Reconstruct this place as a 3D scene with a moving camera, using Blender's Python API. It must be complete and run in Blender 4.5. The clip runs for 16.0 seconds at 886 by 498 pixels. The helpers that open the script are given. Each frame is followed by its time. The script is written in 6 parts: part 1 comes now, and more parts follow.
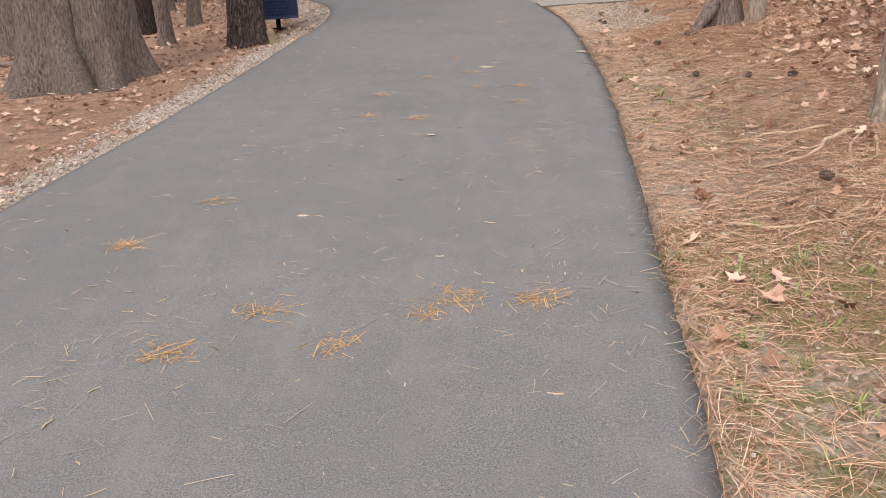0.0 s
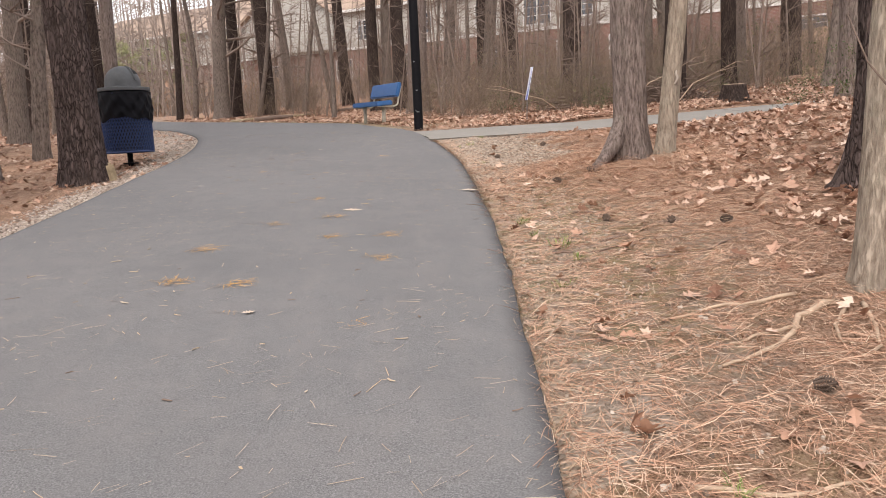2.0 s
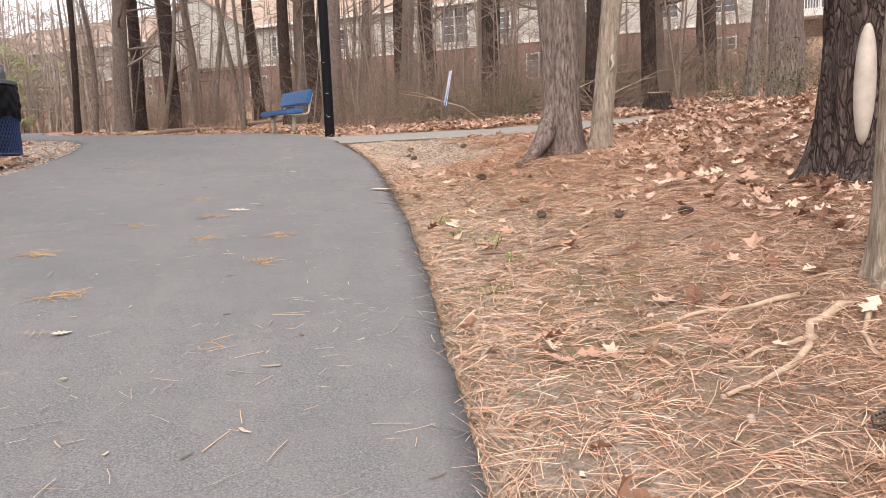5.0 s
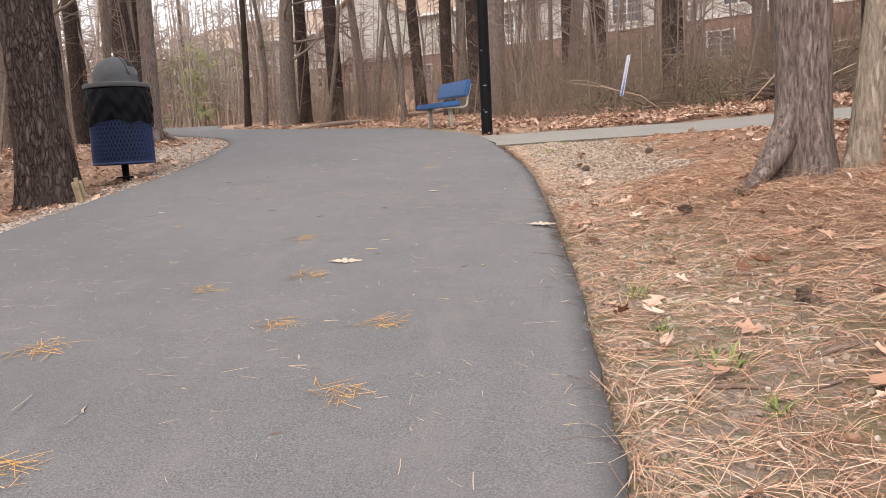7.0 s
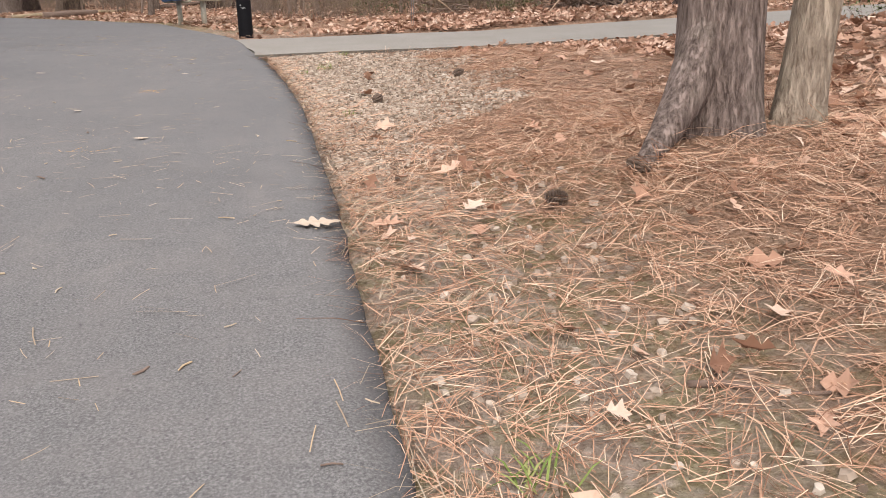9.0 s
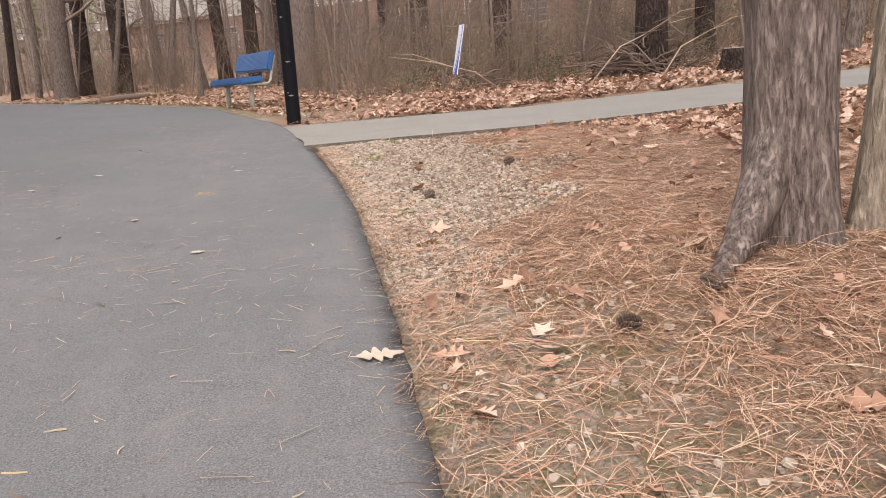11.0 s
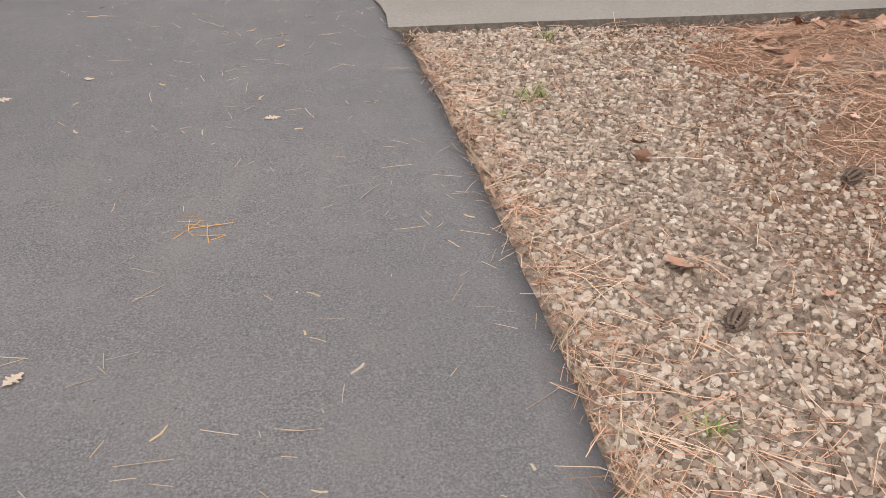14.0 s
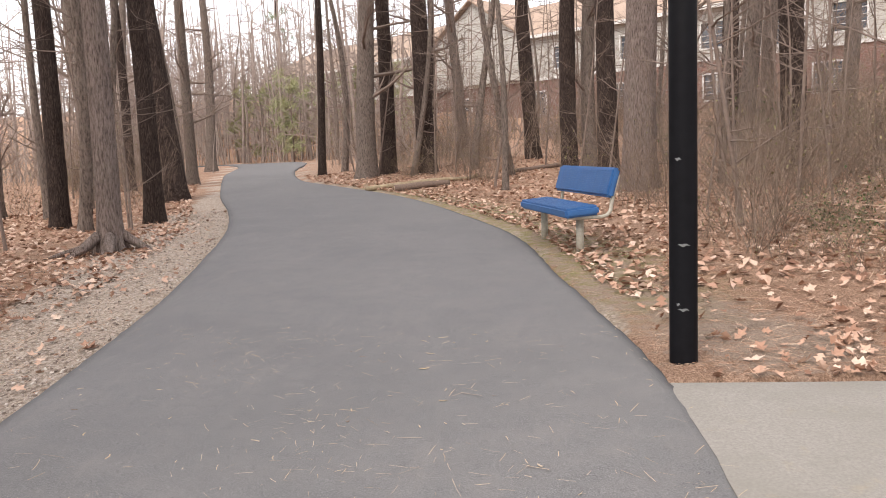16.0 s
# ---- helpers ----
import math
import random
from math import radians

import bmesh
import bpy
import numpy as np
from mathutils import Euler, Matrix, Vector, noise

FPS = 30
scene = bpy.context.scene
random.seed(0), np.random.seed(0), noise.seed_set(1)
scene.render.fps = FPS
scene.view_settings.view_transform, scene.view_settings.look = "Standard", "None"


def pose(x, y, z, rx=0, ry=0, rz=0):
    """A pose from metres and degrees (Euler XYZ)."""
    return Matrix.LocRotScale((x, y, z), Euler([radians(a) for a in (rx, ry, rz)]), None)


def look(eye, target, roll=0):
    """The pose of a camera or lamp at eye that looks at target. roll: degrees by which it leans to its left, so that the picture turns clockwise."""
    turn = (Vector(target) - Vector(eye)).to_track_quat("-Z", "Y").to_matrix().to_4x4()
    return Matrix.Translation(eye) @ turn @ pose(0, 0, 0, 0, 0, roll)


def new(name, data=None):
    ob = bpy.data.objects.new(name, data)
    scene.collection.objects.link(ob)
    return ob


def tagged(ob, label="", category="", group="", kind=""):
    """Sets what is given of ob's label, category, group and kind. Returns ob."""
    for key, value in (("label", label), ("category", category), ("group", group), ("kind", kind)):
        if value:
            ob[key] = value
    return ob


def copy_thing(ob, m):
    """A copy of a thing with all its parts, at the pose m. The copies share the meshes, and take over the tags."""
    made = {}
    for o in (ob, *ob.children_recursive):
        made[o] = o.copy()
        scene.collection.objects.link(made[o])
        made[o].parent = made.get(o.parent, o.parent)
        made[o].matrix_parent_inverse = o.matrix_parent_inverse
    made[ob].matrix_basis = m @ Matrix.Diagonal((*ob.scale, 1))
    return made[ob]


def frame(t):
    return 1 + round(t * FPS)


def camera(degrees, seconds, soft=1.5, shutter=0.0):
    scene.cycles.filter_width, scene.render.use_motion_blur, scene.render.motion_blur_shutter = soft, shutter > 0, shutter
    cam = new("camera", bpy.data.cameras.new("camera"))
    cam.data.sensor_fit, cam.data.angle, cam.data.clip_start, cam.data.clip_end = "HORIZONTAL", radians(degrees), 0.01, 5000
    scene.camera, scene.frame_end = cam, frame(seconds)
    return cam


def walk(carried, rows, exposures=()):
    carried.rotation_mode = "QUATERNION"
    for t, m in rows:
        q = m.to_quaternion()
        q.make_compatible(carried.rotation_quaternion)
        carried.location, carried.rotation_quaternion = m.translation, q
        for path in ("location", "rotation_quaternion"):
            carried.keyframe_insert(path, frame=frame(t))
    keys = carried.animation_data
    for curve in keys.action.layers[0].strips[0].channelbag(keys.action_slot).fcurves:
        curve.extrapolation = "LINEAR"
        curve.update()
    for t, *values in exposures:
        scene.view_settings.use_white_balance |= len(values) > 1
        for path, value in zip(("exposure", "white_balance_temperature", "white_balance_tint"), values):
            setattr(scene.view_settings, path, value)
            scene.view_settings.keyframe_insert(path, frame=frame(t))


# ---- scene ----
cam = camera(58.7, 16.0, soft=0.9)
PATH = [
    (0, (0.502, -0.255, 1.373), (0.411, 1.636, 0.73), -2.9),
    (0.5, (0.585, -0.012, 1.292), (0.58, 1.894, 0.685), -1.8),
    (1, (0.682, 0.426, 1.248), (0.772, 2.362, 0.753), -2.3),
    (1.5, (0.818, 0.896, 1.269), (0.952, 2.852, 0.877), -2.8),
    (2, (0.869, 1.394, 1.272), (1.019, 3.359, 0.935), -2.5),
    (2.5, (0.862, 1.783, 1.09), (1.078, 3.735, 0.714), -1.4),
    (3, (0.872, 2.042, 0.984), (1.104, 3.999, 0.644), -0.9),
    (3.5, (0.86, 2.108, 0.97), (1.1, 4.08, 0.737), -1.3),
    (4, (0.858, 2.119, 0.962), (1.122, 4.092, 0.762), -1.6),
    (4.2, (0.874, 2.123, 0.969), (1.22, 4.081, 0.747), -1.8),
    (6.3, (1.239, 3.21, 1.106), (1.522, 5.162, 0.773), -4.2),
    (6.5, (1.234, 3.403, 1.133), (1.394, 5.37, 0.806), -3.8),
    (7, (1.227, 3.93, 1.177), (1.167, 5.905, 0.867), -3.0),
    (7.5, (1.268, 4.499, 1.187), (1.135, 6.47, 0.873), -2.4),
    (8, (1.231, 5.12, 1.269), (1.145, 7.091, 0.946), -2.0),
    (8.5, (1.291, 5.673, 1.324), (1.381, 7.635, 0.942), -1.5),
    (9, (1.457, 5.899, 1.231), (1.927, 7.757, 0.66), -0.9),
    (9.2, (1.485, 5.908, 1.235), (1.972, 7.754, 0.635), -0.8),
    (11.3, (1.403, 6.136, 1.503), (1.707, 8.069, 1.089), -4.6),
    (11.5, (1.376, 6.298, 1.563), (1.588, 8.242, 1.14), -4.8),
    (12, (1.301, 6.889, 1.655), (1.416, 8.825, 1.166), -3.5),
    (12.5, (1.193, 7.551, 1.74), (1.256, 9.474, 1.191), -2.2),
    (13, (1.152, 8.25, 1.84), (1.2, 10.151, 1.22), -1.1),
    (13.1, (1.165, 8.325, 1.831), (1.222, 10.202, 1.143), -1.4),
    (13.5, (1.24, 8.75, 1.839), (1.38, 10.466, 0.822), -1.4),
    (14, (1.295, 9.14, 1.826), (1.57, 10.871, 0.863), 1.0),
    (14.5, (1.173, 9.56, 1.995), (1.451, 11.397, 1.254), 0.9),
    (15, (1.169, 10.001, 2.116), (1.382, 11.918, 1.587), 0.8),
    (15.5, (1.142, 10.364, 2.2), (1.161, 12.32, 1.783), -0.3),
    (16, (0.997, 10.685, 2.297), (0.664, 12.641, 2.042), -2.4),
]
EXPOSURE, KELVIN, TINT = 0.6, 6850, 14
BRIGHT = [(0, -0.1), (1, -0.1), (2, 0.0), (3.2, 0.19), (4.2, 0.23), (6.3, 0.1), (7, 0.05), (9, 0.06), (12.5, 0.05), (13.3, -0.18), (14, -0.18), (14.5, -0.05), (15.2, 0.1), (16, 0.17)]
walk(cam, [(t, look(eye, target, roll)) for t, eye, target, roll in PATH], [(t, EXPOSURE + e, KELVIN, TINT) for t, e in BRIGHT])

# ---- light: a bright overcast day ----
world = bpy.data.worlds.new("overcast_sky")
scene.world = world
world.use_nodes = True
wn = world.node_tree
sky = wn.nodes.new("ShaderNodeTexSky")
sky.sky_type = "NISHITA"
sky.sun_disc = False
sky.sun_elevation = radians(48)
sky.sun_rotation = radians(200)
sky.air_density, sky.dust_density, sky.ozone_density = 1.0, 2.0, 1.0
veil = wn.nodes.new("ShaderNodeMix")
veil.data_type = "RGBA"
veil.inputs[0].default_value = 0.72
veil.inputs[7].default_value = (9.3, 9.5, 9.9, 1)
wn.links.new(sky.outputs[0], veil.inputs[6])
bg = wn.nodes["Background"]
bg.inputs[1].default_value = 0.15
wn.links.new(veil.outputs[2], bg.inputs[0])
sun = new("sun", bpy.data.lights.new("sun", "SUN"))
sun.data.energy, sun.data.angle, sun.data.color = 1.8, radians(30), (1.0, 0.96, 0.9)
sun.rotation_euler = (radians(42), 0, radians(-20))


# ---- material helpers ----
def material(name, rough=0.8, metal=0.0, spec=0.3):
    m = bpy.data.materials.new(name)
    m.use_nodes = True
    b = m.node_tree.nodes["Principled BSDF"]
    b.inputs["Roughness"].default_value = rough
    b.inputs["Metallic"].default_value = metal
    b.inputs["Specular IOR Level"].default_value = spec
    return m, m.node_tree, b


def node(nt, kind, **values):
    n = nt.nodes.new(kind)
    for key, v in values.items():
        n.inputs[key.replace("_", " ")].default_value = v
    return n


def ramp(nt, src, stops):
    r = nt.nodes.new("ShaderNodeValToRGB")
    els = r.color_ramp.elements
    while len(els) < len(stops):
        els.new(0.5)
    for e, (p, c) in zip(els, stops):
        e.position, e.color = p, (*c, 1) if len(c) == 3 else c
    nt.links.new(src, r.inputs[0])
    return r.outputs[0]


def mixc(nt, fac, a, b, mode="MIX"):
    n = nt.nodes.new("ShaderNodeMix")
    n.data_type, n.blend_type = "RGBA", mode
    for idx, v in ((0, fac), (6, a), (7, b)):
        if isinstance(v, bpy.types.NodeSocket):
            nt.links.new(v, n.inputs[idx])
        else:
            n.inputs[idx].default_value = v if idx == 0 else (*v, 1)
    return n.outputs[2]


def math_node(nt, op, a, b=0.0):
    n = nt.nodes.new("ShaderNodeMath")
    n.operation = op
    for i, v in enumerate((a, b)):
        if isinstance(v, bpy.types.NodeSocket):
            nt.links.new(v, n.inputs[i])
        else:
            n.inputs[i].default_value = v
    return n.outputs[0]


def noise_tex(nt, scale, detail=4.0, rough=0.6, stretch=None):
    tc = nt.nodes.new("ShaderNodeTexCoord")
    src = tc.outputs["Object"]
    if stretch:
        mp = nt.nodes.new("ShaderNodeMapping")
        mp.inputs["Scale"].default_value = stretch
        nt.links.new(src, mp.inputs[0])
        src = mp.outputs[0]
    n = nt.nodes.new("ShaderNodeTexNoise")
    n.inputs["Scale"].default_value, n.inputs["Detail"].default_value, n.inputs["Roughness"].default_value = scale, detail, rough
    nt.links.new(src, n.inputs["Vector"])
    return n.outputs["Fac"]


def voronoi_tex(nt, scale, feature="F1", stretch=None, out="Distance"):
    tc = nt.nodes.new("ShaderNodeTexCoord")
    src = tc.outputs["Object"]
    if stretch:
        mp = nt.nodes.new("ShaderNodeMapping")
        mp.inputs["Scale"].default_value = stretch
        nt.links.new(src, mp.inputs[0])
        src = mp.outputs[0]
    n = nt.nodes.new("ShaderNodeTexVoronoi")
    n.feature = feature
    n.inputs["Scale"].default_value = scale
    nt.links.new(src, n.inputs["Vector"])
    return n.outputs[out]


def bump(nt, b, height, strength=0.5, dist=0.01):
    n = nt.nodes.new("ShaderNodeBump")
    n.inputs["Strength"].default_value, n.inputs["Distance"].default_value = strength, dist
    nt.links.new(height, n.inputs["Height"])
    nt.links.new(n.outputs[0], b.inputs["Normal"])


def attribute(nt, name):
    n = nt.nodes.new("ShaderNodeAttribute")
    n.attribute_name = name
    return n.outputs["Fac"]


def plain(name, col, rough=0.6, metal=0.0, vary=0.12, scale=30.0, spec=0.4, bumpy=0.15):
    m, nt, b = material(name, rough, metal, spec)
    f = noise_tex(nt, scale, 5)
    g = noise_tex(nt, scale / 9, 3)
    lo = tuple(c * (1 - vary) for c in col)
    hi = tuple(min(1, c * (1 + vary)) for c in col)
    base = ramp(nt, f, [(0.3, lo), (0.7, hi)])
    nt.links.new(mixc(nt, math_node(nt, "MULTIPLY", g, 0.5), base, tuple(c * 0.8 for c in col)), b.inputs["Base Color"])
    bump(nt, b, f, bumpy, 0.004)
    return m


def per_piece(name, stops, rough=0.8, spec=0.2, island=True, scale=40.0, translucent=0.0):
    m, nt, b = material(name, rough, 0.0, spec)
    if island:
        rnd = nt.nodes.new("ShaderNodeNewGeometry").outputs["Random Per Island"]
    else:
        rnd = nt.nodes.new("ShaderNodeObjectInfo").outputs["Random"]
    base = ramp(nt, rnd, stops)
    f = noise_tex(nt, scale, 4)
    nt.links.new(mixc(nt, math_node(nt, "MULTIPLY", f, 0.4), base, tuple(c * 0.6 for c in stops[0][1])), b.inputs["Base Color"])
    bump(nt, b, f, 0.3, 0.003)
    return m


# ---- materials ----
def make_asphalt():
    m, nt, b = material("asphalt", 0.85, 0.0, 0.25)
    fine = noise_tex(nt, 170, 3, 0.7)
    spots = voronoi_tex(nt, 120)
    mid = noise_tex(nt, 5.0, 6, 0.65)
    big = noise_tex(nt, 0.8, 4, 0.6)
    streak = noise_tex(nt, 2.2, 5, 0.7, (2.2, 0.5, 1))
    c = ramp(nt, fine, [(0.32, (0.074, 0.073, 0.073)), (0.5, (0.134, 0.131, 0.131)), (0.7, (0.226, 0.221, 0.218))])
    c = mixc(nt, ramp(nt, spots, [(0.0, (0.500, 0.500, 0.500)), (0.18, (0, 0, 0))]), c, (0.265, 0.261, 0.261))
    c = mixc(nt, ramp(nt, mid, [(0.42, (0, 0, 0)), (0.75, (0.550, 0.550, 0.550))]), c, (0.178, 0.165, 0.161))
    c = mixc(nt, ramp(nt, big, [(0.4, (0, 0, 0)), (0.7, (0.450, 0.450, 0.450))]), c, (0.106, 0.105, 0.107))
    c = mixc(nt, ramp(nt, streak, [(0.55, (0, 0, 0)), (0.75, (0.350, 0.350, 0.350))]), c, (0.199, 0.183, 0.173))
    e = math_node(nt, "MULTIPLY", attribute(nt, "edge"), math_node(nt, "ADD", mid, 0.3))
    c = mixc(nt, e, c, (0.043, 0.042, 0.044))
    pits = voronoi_tex(nt, 38)
    c2 = ramp(nt, pits, [(0.06, (0.8, 0.8, 0.8)), (0.16, (0, 0, 0))])
    c = mixc(nt, math_node(nt, "MULTIPLY", c2, ramp(nt, noise_tex(nt, 14, 3), [(0.5, (0, 0, 0)), (0.6, (1, 1, 1))])), c, (0.05, 0.05, 0.052))
    nt.links.new(c, b.inputs["Base Color"])
    h = math_node(nt, "ADD", fine, math_node(nt, "MULTIPLY", spots, 0.8))
    bump(nt, b, h, 0.3, 0.004)
    return m


def make_ground():
    m, nt, b = material("forest_floor", 0.95, 0.0, 0.1)
    a = noise_tex(nt, 55, 5, 0.75, (1, 2.2, 1))
    a2 = noise_tex(nt, 38, 5, 0.75, (2.4, 1, 1))
    patch = noise_tex(nt, 1.1, 5, 0.65)
    vor = voronoi_tex(nt, 11, "F1", None, "Color")
    straw = ramp(nt, a, [(0.34, (0.04, 0.024, 0.017)), (0.47, (0.27, 0.165, 0.115)), (0.6, (0.5, 0.33, 0.235)), (0.76, (0.68, 0.52, 0.4))])
    straw2 = ramp(nt, a2, [(0.36, (0.05, 0.03, 0.02)), (0.52, (0.38, 0.245, 0.17)), (0.72, (0.66, 0.49, 0.375))])
    c = mixc(nt, 0.5, straw, straw2)
    sep = nt.nodes.new("ShaderNodeSeparateColor")
    nt.links.new(vor, sep.inputs[0])
    leafy = ramp(nt, sep.outputs[0], [(0.0, (0.3, 0.16, 0.1)), (0.4, (0.54, 0.34, 0.23)), (0.75, (0.7, 0.5, 0.37)), (1.0, (0.4, 0.225, 0.14))])
    lf = math_node(nt, "MULTIPLY", attribute(nt, "leafy"), ramp(nt, patch, [(0.35, (0.3,) * 3), (0.6, (0.9,) * 3)]))
    c = mixc(nt, lf, c, mixc(nt, math_node(nt, "MULTIPLY", a, 0.6), leafy, (0.12, 0.062, 0.04)))
    c = mixc(nt, ramp(nt, patch, [(0.52, (0, 0, 0)), (0.74, (0.45, 0.45, 0.45))]), c, (0.26, 0.15, 0.1))
    mid = noise_tex(nt, 6.5, 6, 0.75)
    c = mixc(nt, ramp(nt, mid, [(0.53, (0, 0, 0)), (0.68, (0.5, 0.5, 0.5))]), c, (0.14, 0.078, 0.05))
    stones = voronoi_tex(nt, 42, "F1", None, "Color")
    sep2 = nt.nodes.new("ShaderNodeSeparateColor")
    nt.links.new(stones, sep2.inputs[0])
    dist = voronoi_tex(nt, 42)
    gcol = ramp(nt, sep2.outputs[1], [(0.0, (0.28, 0.215, 0.17)), (0.35, (0.44, 0.36, 0.295)), (0.7, (0.54, 0.45, 0.38)), (1.0, (0.37, 0.32, 0.27))])
    gcol = mixc(nt, ramp(nt, dist, [(0.45, (0, 0, 0)), (0.85, (0.6, 0.6, 0.6))]), gcol, (0.2, 0.145, 0.105))
    gf = math_node(nt, "ADD", attribute(nt, "gravel"), math_node(nt, "MULTIPLY", math_node(nt, "SUBTRACT", noise_tex(nt, 6, 6, 0.7), 0.5), 0.9))
    c = mixc(nt, ramp(nt, gf, [(0.35, (0, 0, 0)), (0.55, (1, 1, 1))]), c, gcol)
    sf = math_node(nt, "ADD", attribute(nt, "soil"), math_node(nt, "MULTIPLY", math_node(nt, "SUBTRACT", noise_tex(nt, 9, 6, 0.7), 0.5), 1.1))
    soil = ramp(nt, noise_tex(nt, 60, 5, 0.7), [(0.3, (0.2, 0.145, 0.11)), (0.7, (0.42, 0.34, 0.275))])
    c = mixc(nt, ramp(nt, sf, [(0.4, (0, 0, 0)), (0.62, (0.85, 0.85, 0.85))]), c, soil)
    mf = math_node(nt, "MULTIPLY", attribute(nt, "moss"), ramp(nt, noise_tex(nt, 7, 5, 0.7), [(0.42, (0, 0, 0)), (0.6, (0.8, 0.8, 0.8))]))
    c = mixc(nt, mf, c, ramp(nt, a, [(0.3, (0.11, 0.105, 0.035)), (0.7, (0.3, 0.28, 0.1))]))
    nt.links.new(c, b.inputs["Base Color"])
    h = math_node(nt, "ADD", math_node(nt, "ADD", a, a2), math_node(nt, "MULTIPLY", math_node(nt, "SUBTRACT", 1.0, dist), 0.6))
    bump(nt, b, h, 0.9, 0.02)
    return m


def make_bark(name, dark, mid, light, plates, depth=0.03, moss=0.0):
    m, nt, b = material(name, 0.95, 0.0, 0.12)
    w = noise_tex(nt, 3.0, 5, 0.7)
    fine = noise_tex(nt, 26, 6, 0.75, (1, 1, 0.3))
    if plates:
        tc = nt.nodes.new("ShaderNodeTexCoord")
        mp = nt.nodes.new("ShaderNodeMapping")
        mp.inputs["Scale"].default_value = (1, 1, 0.3)
        nt.links.new(tc.outputs["Object"], mp.inputs[0])
        warp = nt.nodes.new("ShaderNodeTexNoise")
        warp.inputs["Scale"].default_value, warp.inputs["Detail"].default_value = 9.0, 4.0
        nt.links.new(mp.outputs[0], warp.inputs["Vector"])
        bent = nt.nodes.new("ShaderNodeMix")
        bent.data_type, bent.blend_type = "RGBA", "LINEAR_LIGHT"
        bent.inputs[0].default_value = 0.1
        nt.links.new(mp.outputs[0], bent.inputs[6])
        nt.links.new(warp.outputs["Color"], bent.inputs[7])
        crack = nt.nodes.new("ShaderNodeTexVoronoi")
        crack.feature = "DISTANCE_TO_EDGE"
        crack.inputs["Scale"].default_value = 21.0
        nt.links.new(bent.outputs[2], crack.inputs["Vector"])
        plate = nt.nodes.new("ShaderNodeTexVoronoi")
        plate.inputs["Scale"].default_value = 21.0
        nt.links.new(bent.outputs[2], plate.inputs["Vector"])
        tone = nt.nodes.new("ShaderNodeSeparateColor")
        nt.links.new(plate.outputs["Color"], tone.inputs[0])
        ridge = ramp(nt, crack.outputs["Distance"], [(0.0, (0, 0, 0)), (0.13, (0.8, 0.8, 0.8)), (0.4, (1, 1, 1))])
        furrow = ramp(nt, noise_tex(nt, 30, 5, 0.7, (1, 1, 0.16)), [(0.36, (0.25, 0.25, 0.25)), (0.56, (1, 1, 1))])
        ridge = math_node(nt, "MULTIPLY", math_node(nt, "MULTIPLY", ridge, furrow), math_node(nt, "ADD", math_node(nt, "MULTIPLY", tone.outputs[0], 0.35), 0.65))
    else:
        v = noise_tex(nt, 52, 5, 0.7, (1, 1, 0.2))
        ridge = ramp(nt, v, [(0.34, (0, 0, 0)), (0.58, (1, 1, 1))])
    c = mixc(nt, ridge, dark, mixc(nt, fine, mid, light))
    c = mixc(nt, ramp(nt, w, [(0.45, (0, 0, 0)), (0.7, (0.5, 0.5, 0.5))]), c, tuple(0.5 * (p + q) for p, q in zip(dark, light)))
    if moss:
        c = mixc(nt, ramp(nt, noise_tex(nt, 5, 6, 0.75), [(0.5, (0, 0, 0)), (0.68, (moss,) * 3)]), c, (0.33, 0.34, 0.25))
    nt.links.new(c, b.inputs["Base Color"])
    bump(nt, b, math_node(nt, "ADD", ridge, math_node(nt, "MULTIPLY", fine, 0.6)), 0.9 if plates else 0.75, depth)
    return m


def make_concrete():
    m, nt, b = material("concrete", 0.9, 0.0, 0.2)
    f = noise_tex(nt, 70, 5, 0.7)
    g = noise_tex(nt, 2.0, 6, 0.65)
    c = ramp(nt, f, [(0.3, (0.197, 0.182, 0.164)), (0.7, (0.281, 0.262, 0.237))])
    c = mixc(nt, ramp(nt, g, [(0.42, (0, 0, 0)), (0.7, (0.6, 0.6, 0.6))]), c, (0.197, 0.185, 0.160))
    c = mixc(nt, ramp(nt, noise_tex(nt, 5, 5, 0.7), [(0.6, (0, 0, 0)), (0.75, (0.5, 0.5, 0.5))]), c, (0.286, 0.244, 0.176))
    # upright slab faces take a darker brown-grey than the top
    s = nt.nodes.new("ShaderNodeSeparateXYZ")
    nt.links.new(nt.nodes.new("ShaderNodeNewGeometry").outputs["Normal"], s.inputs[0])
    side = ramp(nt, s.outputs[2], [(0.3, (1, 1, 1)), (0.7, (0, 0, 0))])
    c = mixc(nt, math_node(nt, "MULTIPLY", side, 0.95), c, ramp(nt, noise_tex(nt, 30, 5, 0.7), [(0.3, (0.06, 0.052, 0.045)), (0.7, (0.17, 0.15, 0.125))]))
    nt.links.new(c, b.inputs["Base Color"])
    bump(nt, b, f, 0.3, 0.004)
    return m


M_ASPHALT = make_asphalt()
M_GROUND = make_ground()
M_PINE = make_bark("pine_bark", (0.03, 0.021, 0.019), (0.145, 0.1, 0.09), (0.31, 0.235, 0.215), True, 0.06)
M_PINE_FAR = make_bark("dark_pine_bark", (0.03, 0.021, 0.018), (0.095, 0.066, 0.056), (0.165, 0.122, 0.104), True, 0.05)
M_OAK = make_bark("grey_oak_bark", (0.085, 0.062, 0.053), (0.22, 0.168, 0.148), (0.34, 0.275, 0.245), False, 0.03, 0.1)
M_PALE = make_bark("pale_mossy_bark", (0.2, 0.155, 0.12), (0.34, 0.275, 0.215), (0.45, 0.38, 0.305), False, 0.02, 0.22)
